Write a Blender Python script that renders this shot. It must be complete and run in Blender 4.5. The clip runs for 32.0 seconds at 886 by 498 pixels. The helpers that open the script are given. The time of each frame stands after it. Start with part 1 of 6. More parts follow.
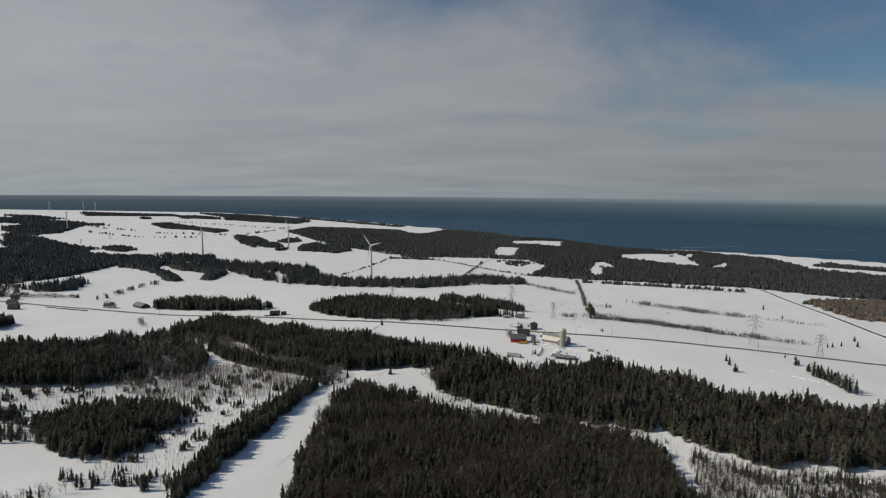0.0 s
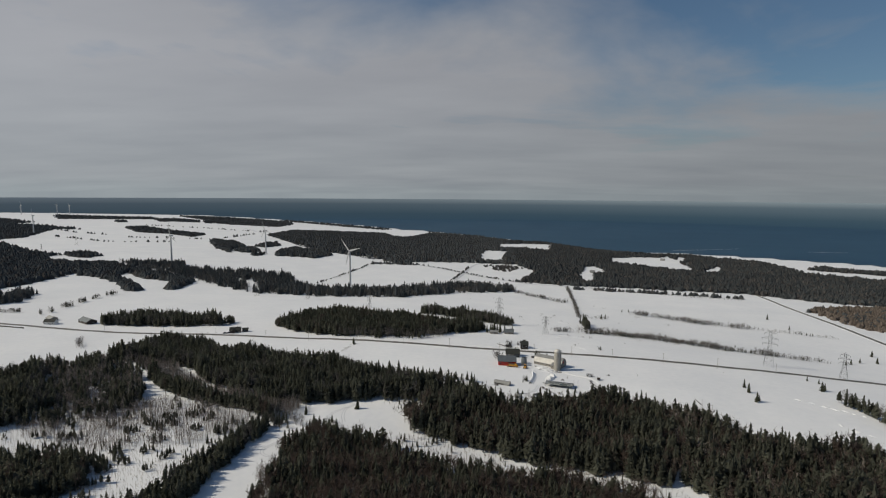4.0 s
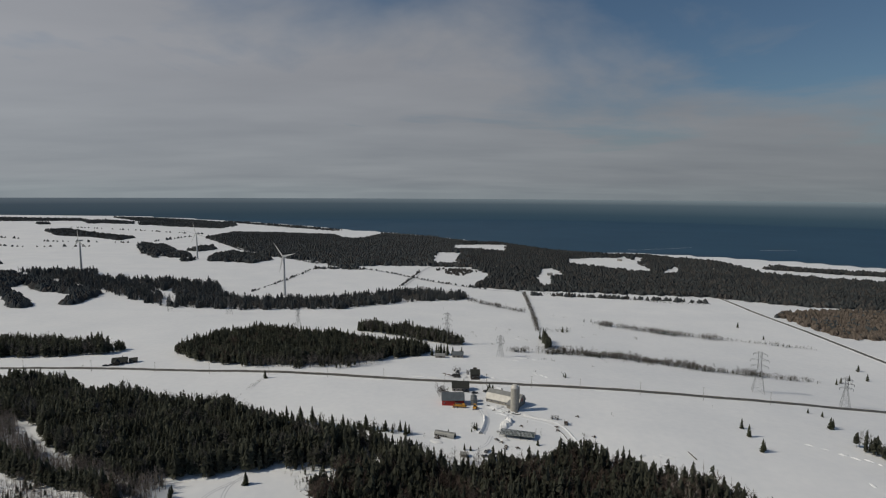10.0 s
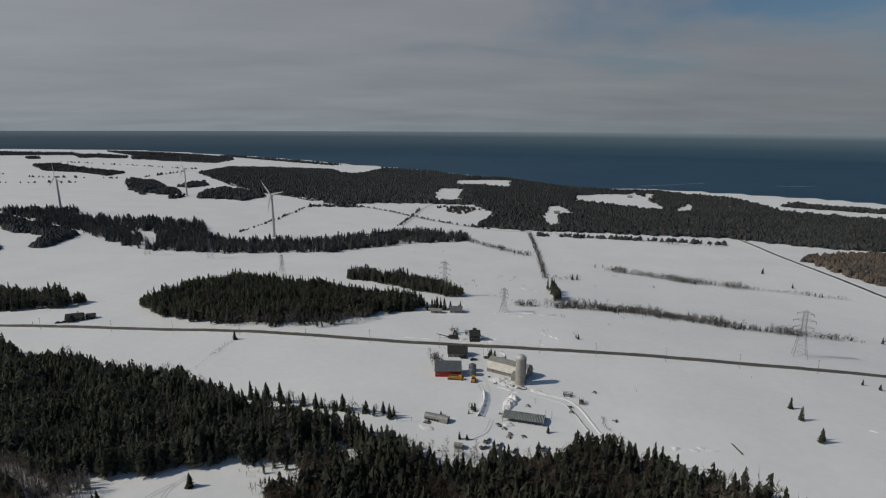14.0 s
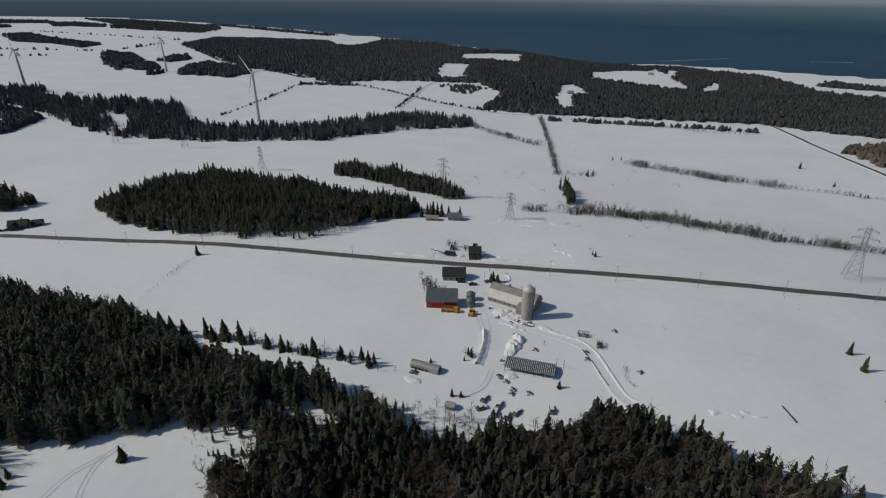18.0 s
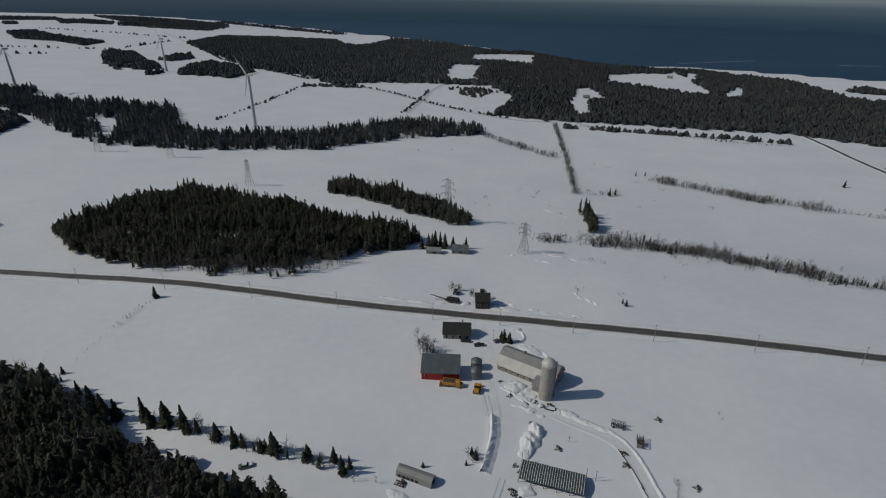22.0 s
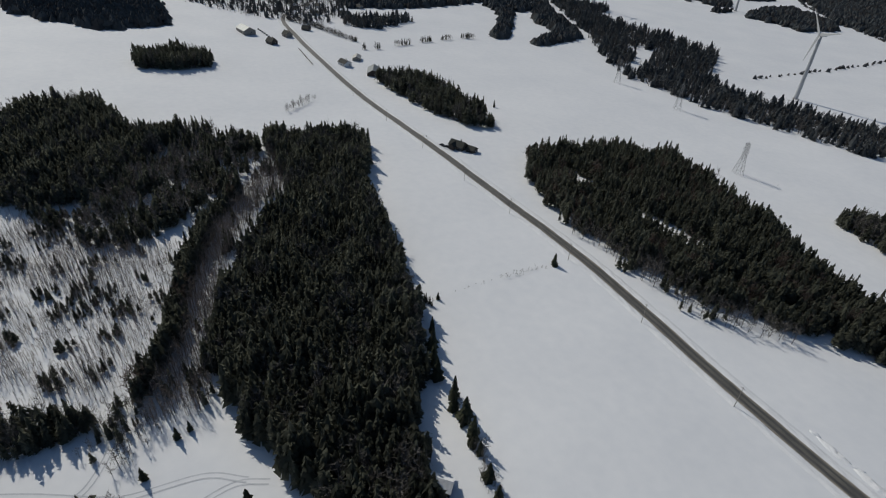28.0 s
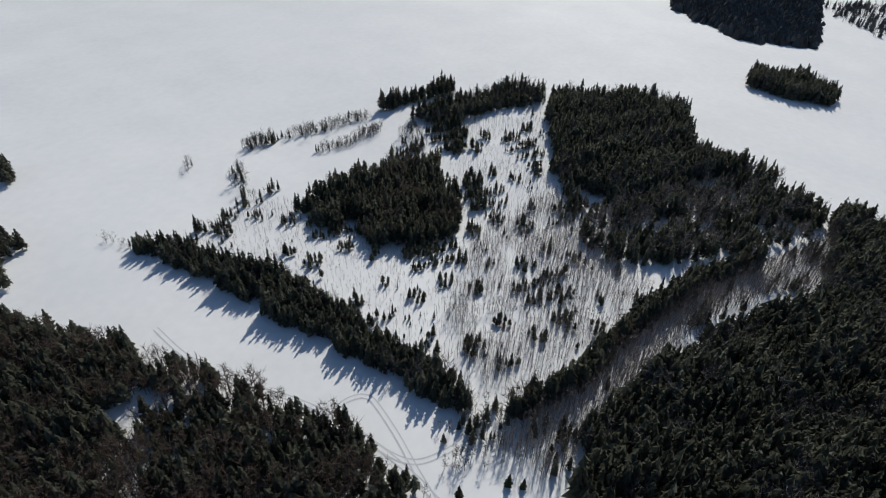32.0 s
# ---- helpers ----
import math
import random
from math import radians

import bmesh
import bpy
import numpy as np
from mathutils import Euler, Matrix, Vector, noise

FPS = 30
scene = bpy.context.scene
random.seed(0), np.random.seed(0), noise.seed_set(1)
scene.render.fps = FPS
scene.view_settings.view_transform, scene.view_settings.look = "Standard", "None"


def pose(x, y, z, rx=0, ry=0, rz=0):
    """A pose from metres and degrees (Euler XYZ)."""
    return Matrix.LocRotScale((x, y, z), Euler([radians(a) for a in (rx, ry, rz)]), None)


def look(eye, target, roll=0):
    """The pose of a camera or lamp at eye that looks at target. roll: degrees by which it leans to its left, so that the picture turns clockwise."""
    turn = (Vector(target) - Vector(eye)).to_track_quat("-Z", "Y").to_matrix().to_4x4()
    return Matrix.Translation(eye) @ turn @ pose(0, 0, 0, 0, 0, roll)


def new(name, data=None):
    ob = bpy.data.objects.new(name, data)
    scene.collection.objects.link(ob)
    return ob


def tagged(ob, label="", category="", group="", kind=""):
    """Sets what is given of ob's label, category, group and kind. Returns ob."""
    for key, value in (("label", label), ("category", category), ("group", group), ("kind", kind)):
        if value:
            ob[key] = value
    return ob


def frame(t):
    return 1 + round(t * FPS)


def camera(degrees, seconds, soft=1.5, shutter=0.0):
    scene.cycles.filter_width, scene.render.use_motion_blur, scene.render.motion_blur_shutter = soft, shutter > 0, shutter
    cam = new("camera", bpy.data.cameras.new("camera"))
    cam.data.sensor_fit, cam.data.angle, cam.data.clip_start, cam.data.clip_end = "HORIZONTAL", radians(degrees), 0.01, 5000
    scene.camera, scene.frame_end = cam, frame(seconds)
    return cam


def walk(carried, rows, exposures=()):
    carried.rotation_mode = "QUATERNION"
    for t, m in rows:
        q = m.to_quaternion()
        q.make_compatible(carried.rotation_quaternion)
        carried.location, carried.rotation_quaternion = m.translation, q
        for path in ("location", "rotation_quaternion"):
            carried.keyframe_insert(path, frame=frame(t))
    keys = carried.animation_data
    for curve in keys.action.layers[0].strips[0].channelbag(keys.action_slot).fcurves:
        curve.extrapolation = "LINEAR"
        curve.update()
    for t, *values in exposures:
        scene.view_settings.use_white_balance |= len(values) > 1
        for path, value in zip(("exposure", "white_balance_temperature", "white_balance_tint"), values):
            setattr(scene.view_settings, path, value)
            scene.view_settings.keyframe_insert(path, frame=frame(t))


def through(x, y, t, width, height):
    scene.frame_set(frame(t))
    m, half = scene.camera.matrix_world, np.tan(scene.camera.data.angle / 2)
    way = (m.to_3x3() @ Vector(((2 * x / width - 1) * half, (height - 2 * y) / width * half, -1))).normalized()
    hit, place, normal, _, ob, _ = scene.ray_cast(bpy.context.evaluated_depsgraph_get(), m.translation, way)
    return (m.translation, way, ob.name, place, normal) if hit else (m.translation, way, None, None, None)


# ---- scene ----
cam = camera(79.0, 32.0, soft=1.15)
PATH = [  # seconds, eye, yaw to the left, pitch, roll
    (0, -23.0, -280.9, 127.3, 6.18, -5.93, 0.43),
    (0.5, -23.0, -273.0, 127.4, 6.20, -5.89, 0.40),
    (1, -23.0, -265.0, 127.4, 6.11, -5.89, 0.36),
    (1.5, -23.0, -257.0, 127.5, 6.09, -5.86, 0.38),
    (2, -22.9, -248.9, 127.5, 6.05, -5.84, 0.39),
    (2.5, -22.9, -240.8, 127.6, 6.06, -5.82, 0.44),
    (3, -22.8, -232.8, 127.7, 6.05, -5.79, 0.45),
    (3.5, -22.5, -225.0, 127.8, 5.84, -5.74, 0.49),
    (4, -22.0, -217.2, 127.9, 4.84, -5.72, 0.40),
    (4.5, -21.2, -209.4, 128.0, -0.07, -5.73, 0.39),
    (6.5, -16.8, -178.6, 127.9, -1.56, -5.67, 0.34),
    (7, -15.8, -171.0, 127.8, -1.00, -5.70, 0.31),
    (7.5, -14.8, -163.3, 127.7, -0.52, -5.69, 0.33),
    (8, -13.8, -155.6, 127.5, -0.19, -5.68, 0.35),
    (8.5, -13.0, -147.8, 127.4, -0.04, -5.69, 0.34),
    (9, -12.1, -139.9, 127.2, 0.06, -5.71, 0.28),
    (9.5, -11.3, -132.1, 127.0, 0.23, -5.73, 0.31),
    (10, -10.6, -124.2, 126.8, 0.23, -5.76, 0.31),
    (10.5, -9.8, -116.3, 126.6, 0.28, -5.89, 0.24),
    (11, -9.1, -108.3, 126.5, 0.37, -7.73, 0.27),
    (11.5, -8.3, -100.3, 126.4, 0.48, -10.23, 0.25),
    (12, -7.6, -92.3, 126.2, 0.46, -10.31, 0.21),
    (12.5, -6.9, -84.3, 126.1, 0.49, -10.30, 0.19),
    (13, -6.3, -76.4, 126.0, 0.50, -10.43, 0.25),
    (13.5, -5.6, -68.5, 125.8, 0.54, -11.09, 0.24),
    (14, -4.9, -60.7, 125.6, 0.61, -12.73, 0.27),
    (14.5, -4.1, -52.9, 125.4, 0.67, -15.19, 0.27),
    (15, -3.4, -45.2, 125.2, 0.59, -17.54, 0.32),
    (15.5, -2.6, -37.5, 125.0, 0.72, -19.52, 0.34),
    (17.5, -0.5, -7.4, 125.0, 1.00, -24.70, 0.45),
    (18, 0.0, 0.0, 125.0, 1.10, -25.56, 0.42),
    (18.5, 0.4, 7.4, 125.0, 1.38, -25.77, 0.48),
    (19, 0.8, 14.7, 124.9, 1.42, -25.75, 0.52),
    (19.5, 1.2, 21.8, 124.8, 1.53, -25.73, 0.55),
    (20, 1.4, 28.8, 124.7, 1.69, -25.72, 0.58),
    (20.5, 1.6, 35.6, 124.5, 1.82, -25.72, 0.58),
    (21, 1.8, 42.3, 124.4, 1.94, -25.71, 0.67),
    (21.5, 1.9, 48.9, 124.4, 2.05, -25.69, 0.64),
    (22, 2.0, 55.3, 124.4, 2.13, -25.68, 0.71),
    (22.5, 2.2, 61.5, 124.4, 2.18, -25.67, 0.69),
    (23, 2.5, 67.4, 124.4, 2.22, -27.07, 0.78),
    (23.5, 2.7, 73.5, 124.5, 2.34, -33.19, 0.74),
    (24, 2.9, 79.7, 124.7, 2.34, -33.35, 0.78),
    (24.5, 2.8, 85.8, 124.7, 2.30, -33.37, 0.85),
    (25, 2.0, 91.8, 124.5, 2.37, -33.30, 1.25),
    (25.5, 0.6, 97.6, 124.3, 11.62, -33.20, 1.50),
    (26, -0.9, 103.7, 124.1, 29.67, -33.32, 1.85),
    (26.5, -3.0, 109.2, 124.0, 36.02, -33.45, 2.20),
    (28.5, -17.9, 124.4, 122.9, 64.59, -33.41, 3.57),
    (29, -22.8, 127.6, 122.4, 75.73, -33.79, 3.70),
    (29.5, -28.0, 130.3, 121.9, 84.83, -34.16, 3.58),
    (30, -33.4, 132.4, 121.3, 91.85, -34.40, 3.28),
    (30.5, -38.9, 133.8, 120.9, 98.57, -34.63, 2.95),
    (31, -44.5, 134.5, 120.6, 105.83, -34.83, 2.72),
    (31.5, -50.3, 134.7, 120.3, 111.76, -34.97, 2.39),
    (32, -56.1, 134.6, 120.1, 114.98, -35.04, 2.12),
]


def aim(x, y, z, yaw, pitch, roll):
    c = math.cos(radians(pitch))
    to = (x - math.sin(radians(yaw)) * c, y + math.cos(radians(yaw)) * c, z + math.sin(radians(pitch)))
    return look((x, y, z), to, roll)


walk(cam, [(row[0], aim(*row[1:])) for row in PATH], [  # stops, kelvin, tint
    (0.0, -0.10, 7050, 10), (4.5, -0.10, 7050, 10), (9.0, -0.28, 7000, 10), (14.0, -0.44, 6850, 10), (18.0, -0.47, 6600, 10), (20.0, -0.68, 6500, 10), (22.0, -0.78, 6500, 10),
    (25.0, -0.92, 6500, 10), (26.0, -0.82, 6500, 10), (27.5, -0.45, 6500, 10), (29.0, -0.17, 6500, 10), (30.5, -0.13, 6500, 10), (32.0, 0.10, 6500, 10)])

# ---- world, sun and exposure ----
world = bpy.data.worlds.new("sky")
scene.world = world
world.use_nodes = True
wn, wl = world.node_tree.nodes, world.node_tree.links
wn.clear()
sky = wn.new("ShaderNodeTexSky")
sky.sky_type, sky.sun_disc = "NISHITA", False
SUN_EL, SUN_AZ = 39.0, 262.0  # degrees; azimuth clockwise from +y
sky.sun_elevation, sky.sun_rotation = radians(SUN_EL), radians(SUN_AZ)
sky.air_density, sky.dust_density, sky.altitude = 1.0, 1.5, 120
tc, sep = wn.new("ShaderNodeTexCoord"), wn.new("ShaderNodeSeparateXYZ")
wl.new(tc.outputs["Generated"], sep.inputs[0])


def wmath(op, a, b=None):
    m = wn.new("ShaderNodeMath")
    m.operation = op
    for k, v in enumerate((a, b)):
        if v is None:
            continue
        if isinstance(v, (int, float)):
            m.inputs[k].default_value = v
        else:
            wl.new(v, m.inputs[k])
    return m.outputs[0]


up = wmath("ADD", wmath("MAXIMUM", sep.outputs[2], 0.0), 0.10)
plane = wn.new("ShaderNodeCombineXYZ")
wl.new(wmath("DIVIDE", sep.outputs[0], up), plane.inputs[0])
wl.new(wmath("DIVIDE", sep.outputs[1], up), plane.inputs[1])
cloud = wn.new("ShaderNodeTexNoise")
cloud.inputs["Scale"].default_value, cloud.inputs["Detail"].default_value = 0.55, 6
cloud.inputs["Roughness"].default_value, cloud.inputs["Distortion"].default_value = 0.55, 0.4
wl.new(plane.outputs[0], cloud.inputs["Vector"])
# thicker cloud to the west, blue gaps towards the east and overhead
lean = wmath("ADD", cloud.outputs["Fac"], wmath("MULTIPLY", sep.outputs[0], -0.23))
high = wmath("MAXIMUM", wmath("SUBTRACT", sep.outputs[2], 0.17), 0.0)
lean = wmath("ADD", lean, wmath("MULTIPLY", high, -1.5))
low_bank = wmath("MAXIMUM", wmath("SUBTRACT", 0.10, sep.outputs[2]), 0.0)
lean = wmath("ADD", lean, wmath("MULTIPLY", low_bank, 4.0))
ramp = wn.new("ShaderNodeValToRGB")
ramp.color_ramp.elements[0].position, ramp.color_ramp.elements[1].position = 0.22, 0.46
ramp.color_ramp.elements[0].color, ramp.color_ramp.elements[1].color = (0.0, 0.0, 0.0, 1), (0.96, 0.96, 0.96, 1)
wl.new(lean, ramp.inputs[0])
haze = wn.new("ShaderNodeValToRGB")
haze.color_ramp.elements[0].position, haze.color_ramp.elements[1].position = 0.0, 0.22
haze.color_ramp.elements[0].color, haze.color_ramp.elements[1].color = (2.38, 2.80, 3.18, 1), (2.78, 2.98, 3.40, 1)
mid = haze.color_ramp.elements.new(0.03)
mid.color = (2.50, 2.80, 3.20, 1)
wl.new(sep.outputs[2], haze.inputs[0])
soft = wn.new("ShaderNodeTexNoise")
soft.inputs["Scale"].default_value, soft.inputs["Detail"].default_value = 0.8, 5
streak = wn.new("ShaderNodeVectorMath")
streak.operation = "MULTIPLY"
streak.inputs[1].default_value = (0.7, 1.25, 1)
wl.new(plane.outputs[0], streak.inputs[0])
wl.new(streak.outputs[0], soft.inputs["Vector"])
tone = wn.new("ShaderNodeMix")
tone.data_type, tone.blend_type = "RGBA", "MULTIPLY"
tone.inputs["Factor"].default_value = 0.55
wl.new(haze.outputs[0], tone.inputs["A"])
shade = wn.new("ShaderNodeValToRGB")
shade.color_ramp.elements[0].position, shade.color_ramp.elements[1].position = 0.3, 0.7
shade.color_ramp.elements[0].color, shade.color_ramp.elements[1].color = (0.76, 0.78, 0.82, 1), (1.12, 1.12, 1.12, 1)
wl.new(soft.outputs["Fac"], shade.inputs[0])
wl.new(shade.outputs[0], tone.inputs["B"])
mixed = wn.new("ShaderNodeMix")
mixed.data_type = "RGBA"
wl.new(ramp.outputs[0], mixed.inputs["Factor"])
blue = wn.new("ShaderNodeMix")
blue.data_type, blue.blend_type = "RGBA", "MULTIPLY"
blue.inputs["Factor"].default_value = 1.0
blue.inputs["B"].default_value = (0.42, 0.54, 0.63, 1)
wl.new(sky.outputs[0], blue.inputs["A"])
wl.new(blue.outputs["Result"], mixed.inputs["A"])
west = wn.new("ShaderNodeVectorMath")
west.operation = "SCALE"
wl.new(tone.outputs["Result"], west.inputs[0])
wl.new(wmath("SUBTRACT", 1.04, wmath("MULTIPLY", sep.outputs[0], 0.28)), west.inputs["Scale"])
wl.new(west.outputs[0], mixed.inputs["B"])
back = wn.new("ShaderNodeBackground")
back.inputs["Strength"].default_value = 0.11
wl.new(mixed.outputs["Result"], back.inputs["Color"])
out = wn.new("ShaderNodeOutputWorld")
wl.new(back.outputs[0], out.inputs[0])

lamp = bpy.data.lights.new("sun", "SUN")
lamp.energy, lamp.angle, lamp.color = 2.95, radians(0.6), (1.0, 0.957, 0.845)
sun = new("sun", lamp)
az, el = radians(SUN_AZ), radians(SUN_EL)
sun.matrix_world = look((0, 0, 300), (-math.sin(az) * math.cos(el), -math.cos(az) * math.cos(el), 300 - math.sin(el)))

# ---- materials ----


def material(name, base, dark=None, rough=0.8, metal=0.0, scale=1.0, fine=14.0, bump=0.0, bump_scale=6.0, spread=(0.35, 0.65), island=0.0, per_object=0.0, spec=0.5, through=0.0):
    """Two-scale noise between two colours, with optional bump and a random tint per island or per object."""
    m = bpy.data.materials.new(name)
    m.use_nodes = True
    n, l = m.node_tree.nodes, m.node_tree.links
    b = n["Principled BSDF"]
    b.inputs["Roughness"].default_value, b.inputs["Metallic"].default_value = rough, metal
    b.inputs["Specular IOR Level"].default_value = spec
    dark = dark or tuple(c * 0.7 for c in base)
    where = n.new("ShaderNodeTexCoord")
    big, small = n.new("ShaderNodeTexNoise"), n.new("ShaderNodeTexNoise")
    big.inputs["Scale"].default_value, big.inputs["Detail"].default_value = scale, 5
    small.inputs["Scale"].default_value, small.inputs["Detail"].default_value = scale * fine, 3
    for t in (big, small):
        l.new(where.outputs["Object"], t.inputs["Vector"])
    mean = n.new("ShaderNodeMix")
    mean.inputs["Factor"].default_value = 0.4
    l.new(big.outputs["Fac"], mean.inputs["A"])
    l.new(small.outputs["Fac"], mean.inputs["B"])
    r = n.new("ShaderNodeValToRGB")
    r.color_ramp.elements[0].position, r.color_ramp.elements[1].position = spread
    r.color_ramp.elements[0].color, r.color_ramp.elements[1].color = (*dark, 1), (*base, 1)
    l.new(mean.outputs[0], r.inputs[0])
    colour = r.outputs[0]
    for amount, node, socket in ((island, "ShaderNodeNewGeometry", "Random Per Island"), (per_object, "ShaderNodeObjectInfo", "Random")):
        if amount:
            g = n.new(node)
            k = n.new("ShaderNodeMapRange")
            k.inputs["To Min"].default_value, k.inputs["To Max"].default_value = 1 - amount, 1 + amount
            l.new(g.outputs[socket], k.inputs["Value"])
            h = n.new("ShaderNodeHueSaturation")
            l.new(k.outputs[0], h.inputs["Value"])
            l.new(colour, h.inputs["Color"])
            colour = h.outputs[0]
    l.new(colour, b.inputs["Base Color"])
    if through:  # thin needles and twigs let some light pass
        leaf, both = n.new("ShaderNodeBsdfTranslucent"), n.new("ShaderNodeMixShader")
        both.inputs[0].default_value = through
        l.new(colour, leaf.inputs["Color"])
        l.new(b.outputs[0], both.inputs[1])
        l.new(leaf.outputs[0], both.inputs[2])
        l.new(both.outputs[0], n["Material Output"].inputs["Surface"])
    if bump:
        t = n.new("ShaderNodeTexNoise")
        t.inputs["Scale"].default_value, t.inputs["Detail"].default_value = bump_scale, 5
        l.new(where.outputs["Object"], t.inputs["Vector"])
        u = n.new("ShaderNodeBump")
        u.inputs["Strength"].default_value, u.inputs["Distance"].default_value = bump, 0.3
        l.new(t.outputs["Fac"], u.inputs["Height"])
        l.new(u.outputs[0], b.inputs["Normal"])
    return m


SNOW = material("snow", (0.80, 0.80, 0.81), (0.70, 0.71, 0.735), rough=0.75, scale=0.018, fine=12, bump=0.55, bump_scale=0.07, spread=(0.3, 0.7), spec=0.25)
PILE = material("piled_snow", (0.80, 0.80, 0.81), (0.70, 0.70, 0.71), rough=0.8, scale=0.4, bump=0.6, bump_scale=1.2, spec=0.25)
PACKED = material("packed_snow", (0.78, 0.78, 0.79), (0.68, 0.68, 0.69), rough=0.7, scale=0.3, bump=0.5, bump_scale=1.5, spec=0.25)
RUT = material("rutted_snow", (0.60, 0.61, 0.64), (0.48, 0.49, 0.52), rough=0.7, scale=0.5, spec=0.25)
ASPHALT = material("worn_asphalt", (0.145, 0.134, 0.116), (0.080, 0.075, 0.067), rough=0.6, scale=0.12, fine=20, bump=0.1)
SLUSH = material("sandy_slush", (0.30, 0.27, 0.22), (0.16, 0.14, 0.12), rough=0.8, scale=0.2, fine=10)
NEEDLES = material("conifer_needles", (0.138, 0.143, 0.110), (0.084, 0.088, 0.069), rough=0.85, scale=0.08, fine=12, island=0.35, spec=0.12, through=0.62)
NEEDLES_B = material("spruce_needles", (0.075, 0.080, 0.052), (0.044, 0.048, 0.033), rough=0.85, scale=0.5, fine=6, per_object=0.25, spec=0.12, through=0.25)
TWIGS = material("bare_twigs", (0.170, 0.157, 0.145), (0.088, 0.081, 0.075), rough=0.9, scale=0.06, fine=10, island=0.35, spec=0.1)
TWIGS_PALE = material("pale_birch_saplings", (0.34, 0.295, 0.265), (0.17, 0.145, 0.13), rough=0.9, scale=0.06, fine=10, island=0.3, spec=0.1)
TWIGS_TAN = material("tan_bare_twigs", (0.21, 0.172, 0.145), (0.13, 0.108, 0.092), rough=0.9, scale=0.02, fine=10, island=0.2, spec=0.1, through=0.3)
TWIGS_RED = material("reddish_bare_twigs", (0.165, 0.127, 0.108), (0.092, 0.073, 0.064), rough=0.9, scale=0.06, fine=10, island=0.35, spec=0.1, through=0.4)
BARK = material("bark", (0.10, 0.085, 0.07), (0.05, 0.04, 0.033), rough=0.9, scale=2.0, spec=0.2)
# distance haze mixed into these three: greyer and bluer, the first paler too
HAZED_WOOD = material("hazed_far_wood", (0.104, 0.113, 0.117), (0.072, 0.080, 0.085), rough=0.9, scale=0.012, fine=8, island=0.22, spec=0.1, through=0.3)
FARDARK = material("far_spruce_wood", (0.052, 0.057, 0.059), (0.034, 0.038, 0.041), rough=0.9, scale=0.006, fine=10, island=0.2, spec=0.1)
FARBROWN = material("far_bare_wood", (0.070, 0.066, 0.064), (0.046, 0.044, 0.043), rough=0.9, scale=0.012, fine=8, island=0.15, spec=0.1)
CONCRETE = material("pale_concrete", (0.42, 0.40, 0.36), (0.29, 0.275, 0.25), rough=0.85, scale=0.5, fine=10, bump=0.2)
TIN = material("weathered_tin", (0.36, 0.36, 0.34), (0.25, 0.245, 0.235), rough=0.5, metal=0.3, scale=0.35, fine=12)
TIN_DARK = material("grey_blue_tin", (0.17, 0.19, 0.20), (0.115, 0.125, 0.13), rough=0.5, metal=0.3, scale=0.3, fine=12)
TIN_PALE = material("pale_tin", (0.62, 0.60, 0.56), (0.48, 0.46, 0.43), rough=0.6, metal=0.15, scale=0.4, fine=12)
RED = material("red_paint", (0.48, 0.036, 0.028), (0.33, 0.026, 0.022), rough=0.7, scale=0.5, fine=10)
SHINGLE = material("dark_shingle", (0.036, 0.038, 0.033), (0.020, 0.022, 0.020), rough=0.85, scale=0.7, fine=12)
CLADDING = material("grey_cladding", (0.30, 0.28, 0.25), (0.20, 0.185, 0.165), rough=0.8, scale=0.5, fine=12)
DARKWOOD = material("dark_boards", (0.065, 0.055, 0.047), (0.035, 0.03, 0.026), rough=0.85, scale=0.6, fine=12)
WHITE = material("white_paint", (0.72, 0.72, 0.70), (0.58, 0.58, 0.57), rough=0.6, scale=0.5)
YELLOW = material("yellow_orange_paint", (0.60, 0.29, 0.025), (0.42, 0.19, 0.02), rough=0.5, scale=0.8)
BLACK = material("black_rubber", (0.025, 0.025, 0.026), (0.015, 0.015, 0.015), rough=0.8, scale=2)
CARPAINT = material("dark_car_paint", (0.03, 0.032, 0.036), (0.02, 0.021, 0.024), rough=0.35, scale=1.0)
GREYPAINT = material("dull_grey_paint", (0.16, 0.16, 0.16), (0.10, 0.10, 0.10), rough=0.6, scale=0.8)
GLASS = material("dark_window_glass", (0.03, 0.035, 0.045), (0.02, 0.024, 0.03), rough=0.15, scale=0.5)
STEEL = material("galvanised_steel", (0.17, 0.175, 0.18), (0.12, 0.125, 0.13), rough=0.55, metal=0.5, scale=0.5)
TURBINE = material("turbine_white", (0.50, 0.51, 0.52), (0.42, 0.43, 0.44), rough=0.5, scale=0.2)
RUST = material("rusty_iron", (0.11, 0.07, 0.05), (0.05, 0.038, 0.032), rough=0.85, scale=1.5)
TARP = material("dark_green_sheet", (0.050, 0.068, 0.064), (0.034, 0.046, 0.044), rough=0.6, scale=0.5)
POLEWOOD = material("pole_wood", (0.30, 0.275, 0.24), (0.19, 0.175, 0.15), rough=0.9, scale=1.0)

# ---- shapes ----


